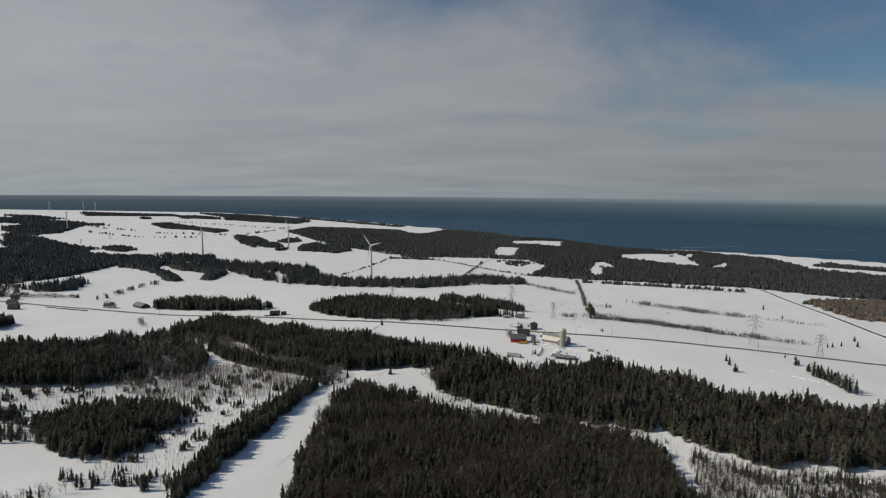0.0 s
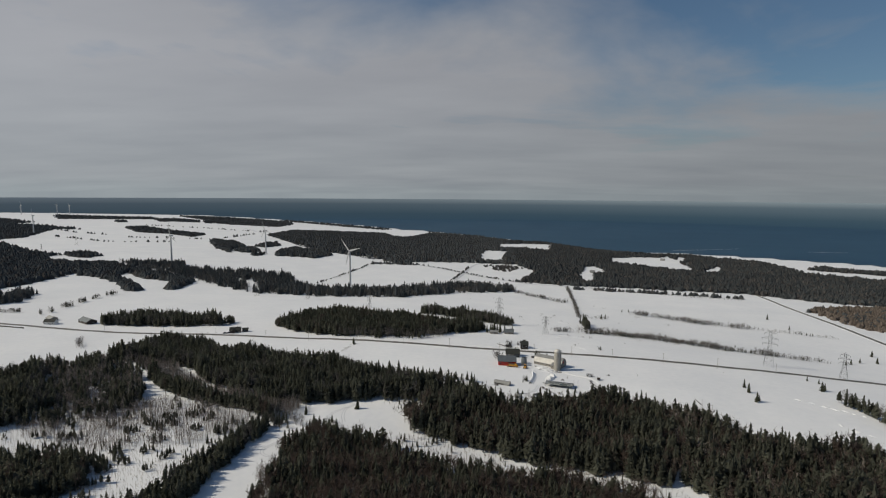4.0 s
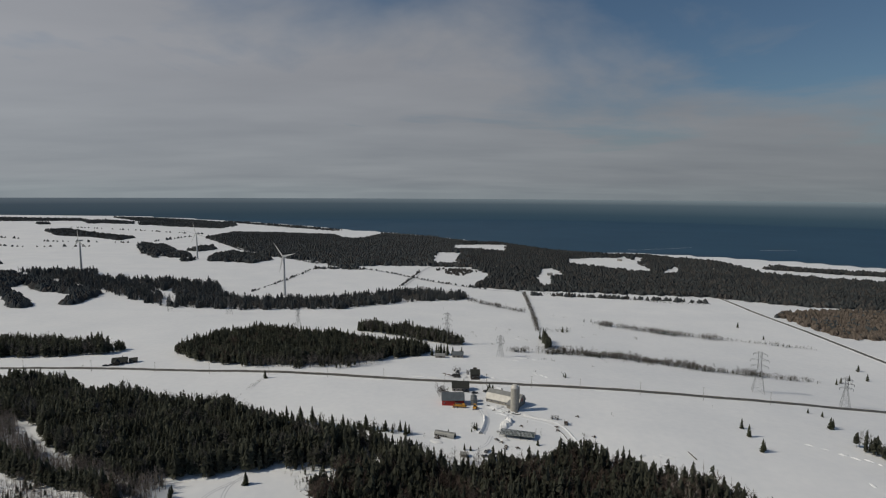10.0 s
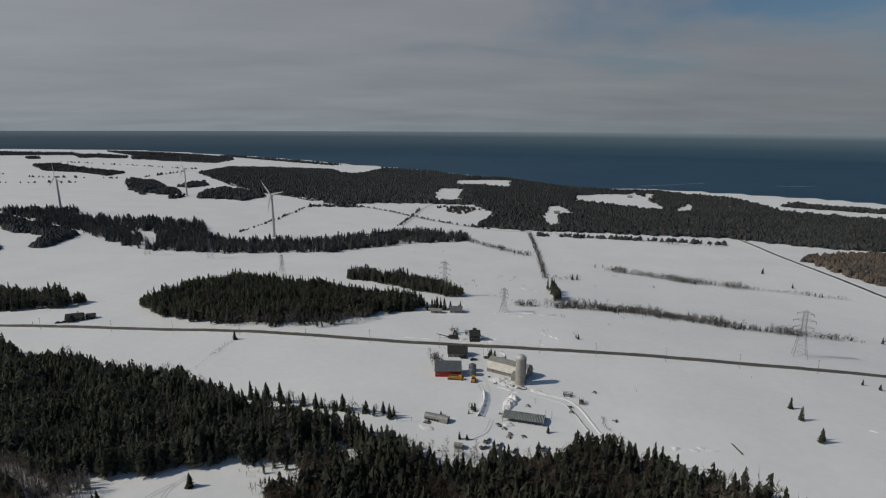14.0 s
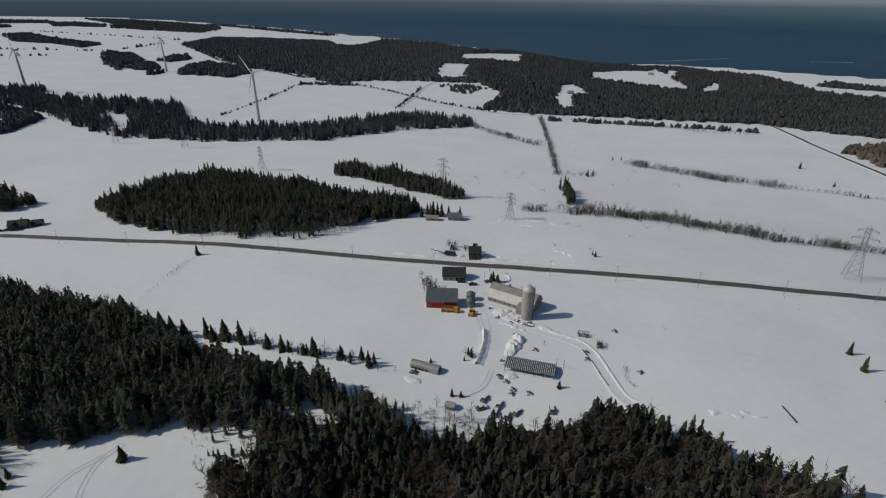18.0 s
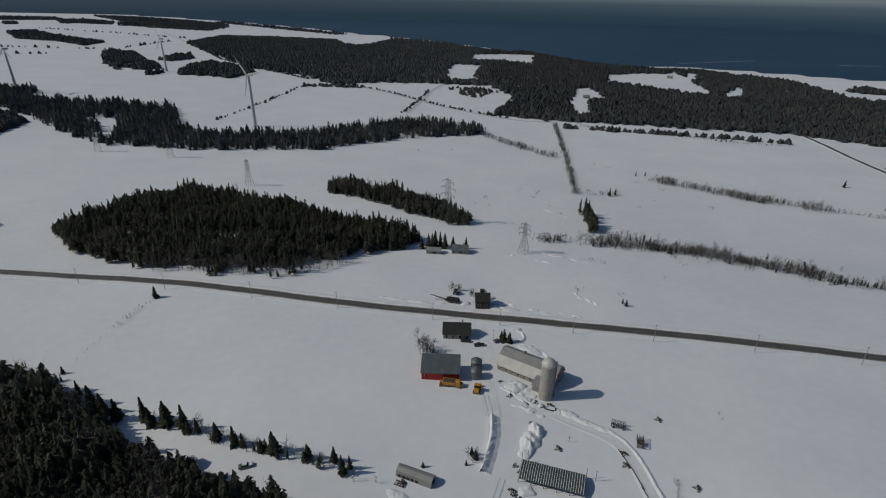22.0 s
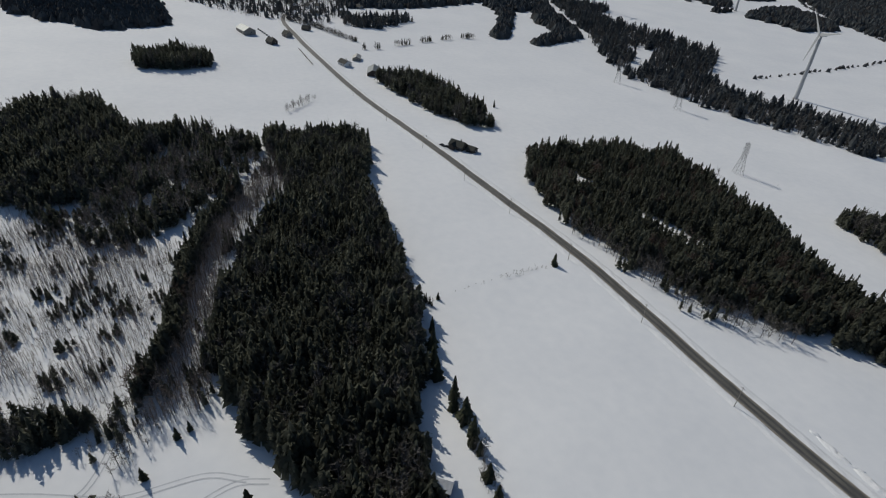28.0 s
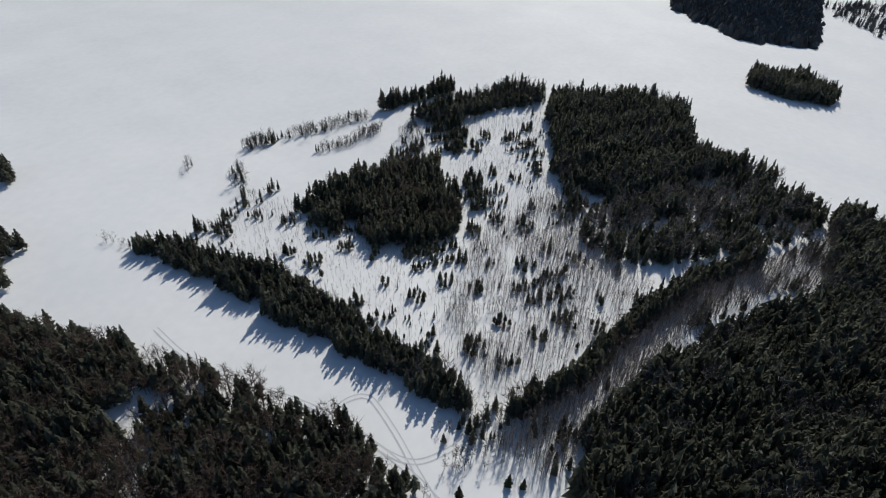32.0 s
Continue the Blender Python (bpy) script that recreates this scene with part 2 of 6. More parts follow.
class Shape:
    """Verts and faces gathered from boxes, tubes and prisms, with a material number for each face."""

    def __init__(self):
        self.v, self.f, self.m = [], [], []

    def add(self, verts, faces, m=0):
        k = len(self.v)
        self.v += [tuple(p) for p in verts]
        self.f += [tuple(k + i for i in f) for f in faces]
        self.m += [m] * len(faces)
        return self

    def box(self, c, s, rz=0.0, m=0, bevel=0.0, taper=1.0):
        x, y, z = s[0] / 2, s[1] / 2, s[2] / 2
        ca, sa = math.cos(radians(rz)), math.sin(radians(rz))
        rings = [(-z, 1.0)] if not bevel else [(-z, 1.0), (z - bevel, 1.0)]
        rings.append((z, taper * (1 - bevel / max(x, y)) if bevel else taper))
        pts = []
        for h, k in rings:
            for a, b in ((-x, -y), (x, -y), (x, y), (-x, y)):
                a, b = a * k, b * k
                pts.append((c[0] + a * ca - b * sa, c[1] + a * sa + b * ca, c[2] + h))
        faces = [(3, 2, 1, 0), tuple(4 * (len(rings) - 1) + i for i in range(4))]
        for r in range(len(rings) - 1):
            for i in range(4):
                j = (i + 1) % 4
                faces.append((4 * r + i, 4 * r + j, 4 * r + 4 + j, 4 * r + 4 + i))
        return self.add(pts, faces, m)

    def tube(self, a, b, r0, r1=None, n=6, m=0, cap=True):
        a, b = Vector(a), Vector(b)
        r1 = r0 if r1 is None else r1
        q = (b - a).to_track_quat("Z", "Y")
        pts = []
        for p, r in ((a, r0), (b, r1)):
            for i in range(n):
                w = 2 * math.pi * i / n
                pts.append(p + q @ Vector((r * math.cos(w), r * math.sin(w), 0)))
        faces = [(i, (i + 1) % n, n + (i + 1) % n, n + i) for i in range(n)]
        if cap:
            faces += [tuple(reversed(range(n))), tuple(range(n, 2 * n))]
        return self.add(pts, faces, m)

    def lathe(self, rings, n=20, m=0, c=(0, 0, 0)):
        """Rings of (radius, height) turned round the upright through c."""
        pts = [(c[0] + r * math.cos(2 * math.pi * i / n), c[1] + r * math.sin(2 * math.pi * i / n), c[2] + z) for r, z in rings for i in range(n)]
        faces = [(k * n + i, k * n + (i + 1) % n, (k + 1) * n + (i + 1) % n, (k + 1) * n + i) for k in range(len(rings) - 1) for i in range(n)]
        faces.append(tuple((len(rings) - 1) * n + i for i in range(n)))
        return self.add(pts, faces, m)

    def prism(self, outline, x0, x1, m=0):
        """An outline of (y, z) drawn along x."""
        n = len(outline)
        pts = [(x, y, z) for x in (x0, x1) for y, z in outline]
        faces = [(i, (i + 1) % n, n + (i + 1) % n, n + i) for i in range(n)]
        return self.add(pts, faces + [tuple(reversed(range(n))), tuple(range(n, 2 * n))], m)


def mesh_from(name, shape, mats, smooth=False):
    me = bpy.data.meshes.new(name)
    me.from_pydata(shape.v, [], shape.f)
    for mat in mats if isinstance(mats, (list, tuple)) else [mats]:
        me.materials.append(mat)
    me.polygons.foreach_set("material_index", shape.m)
    if smooth:
        me.polygons.foreach_set("use_smooth", [True] * len(shape.f))
    bm = bmesh.new()
    bm.from_mesh(me)
    bmesh.ops.recalc_face_normals(bm, faces=bm.faces)
    bm.to_mesh(me)
    bm.free()
    return me


def part(name, shape, mats, parent, label="", smooth=False):
    ob = new(name, mesh_from(name, shape, mats, smooth))
    ob.parent = parent
    return tagged(ob, label)


def thing(name, x, y, rz, label, category, group="", dz=0.0, z=None, scale=1.0):
    ob = new(name)
    ob.matrix_basis = Matrix.LocRotScale((x, y, (ground_z(x, y) if z is None else z) + dz), Euler((0, 0, radians(rz))), (scale,) * 3)
    return tagged(ob, label, category, group)


# ---- the lie of the land ----
KNOTS = [
    (-140, 123, -18), (-105, 110, -18), (-80, 115, -22), (-43, 104, -24), (12, 97, -25), (69, 36, -20),
    (-245, 101, -20), (-265, 78, -22), (-64, 141, -12), (-33, 174, -11), (0, 173, -11), (40, 167, -11.5),
    (121, 147, -11.5), (36, 212, -14), (-12, 224, -15), (12, 277, -15), (-150, 280, -16), (83, 291, -17),
    (173, 195, -15.5), (238, 210, -19.5), (238, 288, -25), (-288, 321, -19), (-262, 360, -21), (87, 387, -23),
]
KNOTS2 = [
    (130, 505, -36), (380, 580, -46), (141, 880, -57), (-282, 777, -46), (-495, 364, -24), (-413, 271, -20),
    (-386, 137, -13), (-240, -69, -16), (-166, -72, -15), (-196, -50, -18), (-133, 80, -16), (-734, 933, -34),
    (340, 350, -40), (0, -250, -25), (300, 0, -18), (-600, 0, 0), (-1000, 400, -15), (700, 700, -60),
]
FAR = [(-1600, 1500, -20), (-2600, 2400, -10), (-900, 1900, -42), (200, 1500, -66), (900, 1300, -72), (1700, 900, -73), (-600, 2600, -62), (-1700, 3000, -40)]
SEA = -75.0
K = np.array(KNOTS + KNOTS2 + FAR, float)


def basis(px, py):
    d2 = ((px[:, None] - K[:, 0]) ** 2 + (py[:, None] - K[:, 1]) ** 2) / 1e4
    return np.where(d2 > 0, d2 * np.log(d2 + 1e-12), 0)


NK = len(K)
TP = np.zeros((NK + 3, NK + 3))
TP[:NK, :NK] = basis(K[:, 0], K[:, 1]) + np.eye(NK) * 0.6
TP[:NK, NK:] = np.c_[np.ones(NK), K[:, :2] / 1e3]
TP[NK:, :NK] = TP[:NK, NK:].T
WT = np.linalg.solve(TP, np.r_[K[:, 2], 0, 0, 0])


def height(px, py):
    px, py = np.atleast_1d(np.asarray(px, float)), np.atleast_1d(np.asarray(py, float))
    z = basis(px, py) @ WT[:NK] + WT[NK] + WT[NK + 1] * px / 1e3 + WT[NK + 2] * py / 1e3
    return np.clip(z, SEA+2, 12)


def rolling(px, py):
    """Wind-packed swells in the snow, up to about 0.6 m."""
    return 0.35 * np.sin(px * 0.031 + 1.3 * np.sin(py * 0.017)) * np.sin(py * 0.023 + 0.7) + 0.15 * np.sin(px * 0.11 + py * 0.05) * np.sin(py * 0.09 - px * 0.03)


COAST = np.array([
    (-3600, 5200), (-2048, 3847), (-1417, 3513), (-1057, 3341), (-619, 2974), (-399, 2797), (-82, 2531), (27, 2363), (216, 2136),
    (357, 1859), (429, 1802), (638, 1812), (823, 1764), (961, 1647), (1094, 1559), (1269, 1405), (1700, 1150), (3600, 300),
], float)


def land(px, py):
    px, py = np.atleast_1d(np.asarray(px, float)), np.atleast_1d(np.asarray(py, float))
    z = height(px, py) + rolling(px, py)
    inland = np.interp(px, COAST[:, 0], COAST[:, 1]) - py
    inland = inland + 18 * np.sin(px * 0.013) + 9 * np.sin(px * 0.041 + 1)
    k = np.clip((inland + 10) / 60, 0, 1)
    return -82 + (z + 82) * k * k * (3 - 2 * k)


def ground_z(x, y):
    return float(land(x, y)[0])


def lines(start, end, fine0, fine1, step, grow):
    """Grid lines, evenly spaced between fine0 and fine1 and ever wider outside."""
    mid = list(np.arange(fine0, fine1 + 0.1, step))
    for sign, stop in ((-1, start), (1, end)):
        at, w = (mid[0] if sign < 0 else mid[-1]), step
        while (at - stop) * sign < 0:
            w *= grow
            at += sign * w
            mid = [at] + mid if sign < 0 else mid + [at]
    return np.array(mid)


def sheet(name, px, py, z, mat, label, category):
    nx, ny = len(px), len(py)
    gx, gy = np.meshgrid(px, py)
    v = np.stack([gx.ravel(), gy.ravel(), z(gx.ravel(), gy.ravel())], 1)
    i = (np.arange(ny - 1)[:, None] * nx + np.arange(nx - 1)).ravel()
    me = quick_mesh(name, v, np.stack([i, i + 1, i + nx + 1, i + nx], 1), [mat], smooth=True)
    return tagged(new(name, me), label, category, kind="structure")


def quick_mesh(name, v, f, mats, index=None, smooth=False):
    me = bpy.data.meshes.new(name)
    n, k = f.shape
    me.vertices.add(len(v))
    me.vertices.foreach_set("co", np.ascontiguousarray(v, np.float32).ravel())
    me.loops.add(n * k)
    me.loops.foreach_set("vertex_index", np.ascontiguousarray(f, np.int32).ravel())
    me.polygons.add(n)
    me.polygons.foreach_set("loop_start", np.arange(0, n * k, k, dtype=np.int32))
    for m in mats:
        me.materials.append(m)
    if index is not None:
        me.polygons.foreach_set("material_index", np.ascontiguousarray(index, np.int32))
    me.polygons.foreach_set("use_smooth", np.full(n, smooth))
    me.update(calc_edges=True)
    me.validate()
    return me


# ---- ground and sea ----
sheet("ground", lines(-4200, 3600, -520, 420, 6.0, 1.06), lines(-2500, 4500, -300, 640, 6.0, 1.05), land, SNOW,
      "snow-covered farmland rolling down to the coast", "ground")

SEA_MAT = material("sea_water", (0.032, 0.078, 0.125), (0.024, 0.062, 0.105), rough=0.6, scale=0.004, fine=20, bump=0.2, bump_scale=0.05, spec=0.2)
TURN = 180


def ring_sheet(name, radii, heights, mat):
    a = np.arange(TURN) * 2 * math.pi / TURN
    v = np.concatenate([np.stack([r * np.cos(a), r * np.sin(a), np.full(TURN, z)], 1) for r, z in zip(radii, heights)])
    i = (np.arange(len(radii) - 1)[:, None] * TURN + np.arange(TURN)).ravel()
    j = (np.arange(len(radii) - 1)[:, None] * TURN + (np.arange(TURN) + 1) % TURN).ravel()
    return new(name, quick_mesh(name, v, np.stack([i, j, j + TURN, i + TURN], 1), [mat], smooth=True))


NEAR = [1, 800, 1600, 2000, 2400, 2700, 3000, 3400, 3800, 4210]
tagged(ring_sheet("water", NEAR, [SEA] * len(NEAR), SEA_MAT), "dark slate-blue sea off a snowy coast", "sea", kind="structure")

# the sea farther off than 4.2 km: a backdrop that lifts to the horizon's true angle, with haze painted into its colour
FAR_SEA = bpy.data.materials.new("hazed_distant_sea")
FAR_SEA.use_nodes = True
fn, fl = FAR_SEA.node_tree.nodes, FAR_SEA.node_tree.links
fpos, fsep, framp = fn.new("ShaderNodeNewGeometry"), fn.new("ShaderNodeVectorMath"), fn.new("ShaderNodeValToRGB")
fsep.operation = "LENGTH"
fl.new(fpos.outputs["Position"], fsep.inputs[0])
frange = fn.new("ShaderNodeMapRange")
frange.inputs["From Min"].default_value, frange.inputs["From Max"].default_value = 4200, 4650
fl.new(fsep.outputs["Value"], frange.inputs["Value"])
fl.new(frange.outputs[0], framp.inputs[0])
# painted haze: water colour pales to grey as the radius grows
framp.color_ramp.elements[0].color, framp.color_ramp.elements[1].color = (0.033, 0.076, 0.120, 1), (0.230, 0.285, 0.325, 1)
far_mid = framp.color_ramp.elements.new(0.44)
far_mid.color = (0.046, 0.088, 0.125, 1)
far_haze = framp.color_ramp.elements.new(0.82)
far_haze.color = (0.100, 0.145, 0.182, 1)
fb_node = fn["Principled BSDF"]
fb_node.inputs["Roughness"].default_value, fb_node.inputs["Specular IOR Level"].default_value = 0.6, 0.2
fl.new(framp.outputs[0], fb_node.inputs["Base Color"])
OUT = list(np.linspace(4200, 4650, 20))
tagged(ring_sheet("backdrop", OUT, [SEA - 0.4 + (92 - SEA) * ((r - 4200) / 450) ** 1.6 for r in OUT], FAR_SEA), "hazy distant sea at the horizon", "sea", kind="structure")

# ---- trees ----


def conifer(rng, whorls, arms, wide=0.16, low=0.08, round_=0.0, bare_foot=0.0, core=4):
    """A spruce one unit high: whorls of drooping boughs round a stem. Verts, triangles, material numbers (0 needles, 1 bark)."""
    v = [(0.012 * math.cos(2.1 * i), 0.012 * math.sin(2.1 * i), -0.03) for i in range(3)]
    f, m = [], []
    stem = len(v)
    lean = rng.normal(0, 0.02, 2)
    for t in range(whorls + 1):
        z = low + (1 - low) * t / whorls
        v.append((lean[0] * z, lean[1] * z, min(1.0, z + 0.35 / whorls)))
    f += [(0, 1, stem), (1, 2, stem), (2, 0, stem)]
    m += [1] * 3
    for t in range(whorls):
        q = t / whorls
        r = wide * ((1 - round_) * (1 - q) ** 0.8 + round_ * (1 - q ** 2.4)) * rng.uniform(0.8, 1.15) + 0.014
        z = low + (1 - low) * q
        spin = rng.uniform(0, 6)
        n = arms if q < 0.75 else max(3, arms - 2)
        for s in range(n):
            if rng.uniform() < bare_foot * (1 - q):
                continue
            w, d = spin + 2 * math.pi * s / n + rng.normal(0, 0.15), math.pi / n * rng.uniform(0.7, 1.2)
            r1, r2 = r * rng.uniform(0.8, 1.3), r * rng.uniform(0.45, 1.0)
            if rng.uniform() < 0.5:
                r1, r2 = r2, r1
            k = len(v)
            v += [(r1 * math.cos(w - d), r1 * math.sin(w - d), z - 0.35 * r1 * rng.uniform(-0.5, 1.5)), (r2 * math.cos(w + d), r2 * math.sin(w + d), z - 0.35 * r2 * rng.uniform(-0.5, 1.5))]
            f.append((stem + t + (1 if rng.uniform() < 0.6 else 0), k, k + 1))
            m.append(0)
        f.append((stem + t, stem + t + 1, k))
        m.append(0)
    k = len(v)
    for i in range(core):
        w = 2 * math.pi * i / core
        v.append((0.6 * wide * math.cos(w), 0.6 * wide * math.sin(w), low + 0.06))
    f += [(k + i, k + (i + 1) % core, stem + int(whorls * (0.85 - 0.1 * round_))) for i in range(core)]
    m += [0] * core
    return np.array(v), np.array(f), np.array(m)


def far_tree(rng, wide, full):
    """A distant crown one unit high: an uneven cone with a smaller one set askew on it."""
    v, f = [], []
    for z0, z1, r, n in ((0.0, 0.8 + 0.1 * full, wide, 5), (0.35 + 0.1 * full, 1.0, wide * (0.5 + 0.25 * full), 4)):
        k, spin = len(v), rng.uniform(0, 6)
        ox, oy = rng.normal(0, 0.05 + 0.08 * full, 2)
        v.append((ox, oy, z1))
        for i in range(n):
            a, w = spin + 2 * math.pi * i / n, r * rng.uniform(0.75, 1.3)
            v.append((ox + w * math.cos(a), oy + w * math.sin(a), z0 + rng.normal(0, 0.05)))
        f += [(k, k + 1 + i, k + 1 + (i + 1) % n) for i in range(n)]
    return np.array(v), np.array(f), np.zeros(len(f), int)


def spike(v, f, a, b, r):
    a, b = np.array(a), np.array(b)
    d = (b - a) / np.linalg.norm(b - a)
    u = np.cross(d, (0.3, 0.2, 0.93))
    u /= np.linalg.norm(u)
    w = np.cross(d, u)
    k = len(v)
    v += [tuple(a + r * (math.cos(q) * u + math.sin(q) * w)) for q in (0, 2.1, 4.2)] + [tuple(b)]
    f += [(k, k + 1, k + 3), (k + 1, k + 2, k + 3), (k + 2, k, k + 3)]


def twig(v, f, rng, a, b, r):
    """A thin tapering spray of twigs, too fine to need more than one face."""
    d = np.array(b) - a
    u = np.cross(d, rng.normal(0, 1, 3))
    u *= r / (np.linalg.norm(u) + 1e-9)
    k = len(v)
    v += [tuple(a - u), tuple(a + u), tuple(b)]
    f.append((k, k + 1, k + 2))


def bare_tree(rng, limbs, twigs, wide=0.24, start=0.22, thick=0.018, rise=0.34, fine=0.32, reach=0.085):
    """A leafless tree one unit high: stem, rising limbs and sprays of twigs on them (all material 0)."""
    v, f = [], []
    top = (rng.normal(0, 0.02), rng.normal(0, 0.02), 1.0)
    spike(v, f, (0, 0, -0.03), top, thick)
    for i in range(limbs):
        z = start + (0.86 - start) * (i + rng.uniform(0, 1)) / limbs
        a, r = rng.uniform(0, 6.28), wide * rng.uniform(0.55, 1.1) * (1.15 - z)
        p = np.array((top[0] * z, top[1] * z, z))
        q = p + (r * math.cos(a), r * math.sin(a), rise * rng.uniform(0.5, 1.0) * (1.15 - z))
        twig(v, f, rng, p, q, thick * 0.6)
        for j in range(twigs):
            s = p + (q - p) * rng.uniform(0.3, 1.0)
            twig(v, f, rng, s, s + rng.normal(0, reach, 3) + (0, 0, reach * 1.1), thick * fine)
    return np.array(v), np.array(f), np.zeros(len(f), int)


RNG = np.random.RandomState(7)
FIRS = [conifer(RNG, 8, 6, wide=RNG.uniform(0.15, 0.20), low=RNG.uniform(0.06, 0.18), round_=RNG.uniform(0.0, 0.35)) for _ in range(7)]
ROUND = [conifer(RNG, 6, 7, wide=RNG.uniform(0.19, 0.25), low=RNG.uniform(0.15, 0.3), round_=RNG.uniform(0.6, 1.0)) for _ in range(7)]
FIRS_FAR = [far_tree(RNG, RNG.uniform(0.56, 0.72), RNG.uniform(0.4, 1.0)) for _ in range(6)]
BARES = [bare_tree(RNG, 9, 7, wide=0.36, thick=0.016, fine=0.40) for _ in range(7)]
BUSHES = [bare_tree(RNG, 10, 6, wide=0.62, start=0.06, thick=0.016, rise=0.55, fine=0.5, reach=0.10) for _ in range(7)]
POLES = [bare_tree(RNG, 7, 2, wide=0.18, start=0.25, thick=0.013, fine=0.5) for _ in range(6)]
SHRUBS = [bare_tree(RNG, 9, 5, wide=0.55, start=0.05, thick=0.03, rise=0.5, reach=0.12) for _ in range(6)]
FIRS_MID = [conifer(RNG, 5, 5, wide=RNG.uniform(0.19, 0.26), low=0.05, round_=RNG.uniform(0.0, 0.7)) for _ in range(6)]
BARES_MID = [bare_tree(RNG, 7, 4, wide=0.38, thick=0.03) for _ in range(5)]
BARES_FAR = [far_tree(RNG, RNG.uniform(0.52, 0.66), RNG.uniform(0.6, 1.0)) for _ in range(4)]


def inside(poly, px, py):
    hit = np.zeros(len(px), bool)
    for (x0, y0), (x1, y1) in zip(poly, poly[1:] + poly[:1]):
        if y0 == y1:
            continue
        hit ^= ((y0 > py) != (y1 > py)) & (px < (x1 - x0) * (py - y0) / (y1 - y0) + x0)
    return hit


def planted(rng, poly, step, ragged=0.0, holes=(), gaps=0.0):
    """Jittered places inside an outline, its edge ragged by some metres, less those in holes and in noisy gaps."""
    p = np.array(poly, float)
    (x0, y0), (x1, y1) = p.min(0) - ragged, p.max(0) + ragged
    gx, gy = np.meshgrid(np.arange(x0, x1, step), np.arange(y0, y1, step))
    gx = gx.ravel() + rng.uniform(-0.48, 0.48, gx.size) * step
    gy = gy.ravel() + rng.uniform(-0.48, 0.48, gy.size) * step
    sx = gx + ragged * (np.sin(gy * 0.21) + np.sin(gx * 0.13 + gy * 0.4)) * 0.5
    sy = gy + ragged * (np.sin(gx * 0.19 + 2) + np.sin(gx * 0.37 - gy * 0.1)) * 0.5
    ok = inside(poly, sx, sy)
    for h in holes:
        ok &= ~inside(h, sx, sy)
    if gaps:
        n = np.sin(gx * 0.09 + 2 * np.sin(gy * 0.05)) * np.sin(gy * 0.11 + 1.7 * np.sin(gx * 0.07)) + 0.5 * np.sin(gx * 0.31) * np.sin(gy * 0.27)
        if gaps > 1:  # small clumps
            n = 1.2 * np.sin(gx * 0.22 + 2 * np.sin(gy * 0.13)) * np.sin(gy * 0.25 + 1.7 * np.sin(gx * 0.11)) + 0.4 * np.sin(gx * 0.09) * np.sin(gy * 0.11)
        ok &= n > -1.2 + gaps + rng.normal(0, 0.15, len(gx))
    return np.stack([gx[ok], gy[ok]], 1)


def grow(name, places, sorts, rng, label, category, kind="stuff", parent=None):
    """One mesh of many trees. sorts: rows of share, templates, materials, lowest and greatest height."""
    sorts = [s for s in sorts if s[0] > 0]
    share = np.cumsum([s[0] for s in sorts])
    px, py = places[:, 0], places[:, 1]
    patch = np.sin(px * 0.10 + 2.1 * np.sin(py * 0.06 + 1)) * np.sin(py * 0.12 + 1.6 * np.sin(px * 0.05)) + 0.5 * np.sin(px * 0.27 + py * 0.19)
    luck = rng.uniform(0, 1, len(places)) + 0.32 * patch
    luck = np.argsort(np.argsort(luck)) / max(1, len(places))  # kinds stand in loose patches
    pick = np.searchsorted(share / share[-1], luck)
    mats, vs, fs, ms, base = [], [], [], [], 0
    z = land(places[:, 0], places[:, 1])
    for k, (_, shapes, own, low, high) in enumerate(sorts):
        first = len(mats)
        mats += own
        mine = np.where(pick == k)[0]
        for t, (tv, tf, tm) in enumerate(shapes):
            some = mine[t::len(shapes)]
            if not len(some):
                continue
            n = len(some)
            swell = np.sin(places[some, 0] * 0.11 + 1.5 * np.sin(places[some, 1] * 0.06)) * np.sin(places[some, 1] * 0.13 + places[some, 0] * 0.04)
            h = (low + (high - low) * rng.beta(1.4, 1.5, n)) * (1 + 0.2 * swell)
            w = h * rng.uniform(0.8, 1.25, n)
            a = rng.uniform(0, 6.28, n)
            ca, sa = np.cos(a)[:, None] * w[:, None], np.sin(a)[:, None] * w[:, None]
            v = np.empty((n, len(tv), 3))
            v[:, :, 0] = tv[:, 0] * ca - tv[:, 1] * sa + places[some, 0][:, None]
            v[:, :, 1] = tv[:, 0] * sa + tv[:, 1] * ca + places[some, 1][:, None]
            v[:, :, 2] = tv[:, 2] * h[:, None] + z[some][:, None]
            vs.append(v.reshape(-1, 3))
            fs.append((tf[None] + (base + np.arange(n) * len(tv))[:, None, None]).reshape(-1, 3))
            ms.append(np.tile(np.minimum(tm, len(own) - 1) + first, n))
            base += n * len(tv)
    me = quick_mesh(name, np.concatenate(vs), np.concatenate(fs), mats, np.concatenate(ms))
    return tagged(new(name, me), label, category, kind=kind)


FIR = [NEEDLES, BARK]
DENSE = [(0.55, FIRS, FIR, 7.5, 14.5), (0.35, ROUND, FIR, 7.5, 12.0), (0.10, BARES, [TWIGS_RED], 8, 13)]
ROWMIX = [(0.55, FIRS, FIR, 5.5, 12.0), (0.25, ROUND, FIR, 5.5, 10.5), (0.20, BARES, [TWIGS], 5, 10)]
MIXED = [(0.44, FIRS, FIR, 6.5, 14.0), (0.26, ROUND, FIR, 6.5, 12.0), (0.30, BARES, [TWIGS], 7, 13)]
TALL = [(0.52, FIRS, FIR, 9.5, 16.0), (0.32, ROUND, FIR, 9.5, 13.5), (0.16, BARES, [TWIGS], 10, 15)]
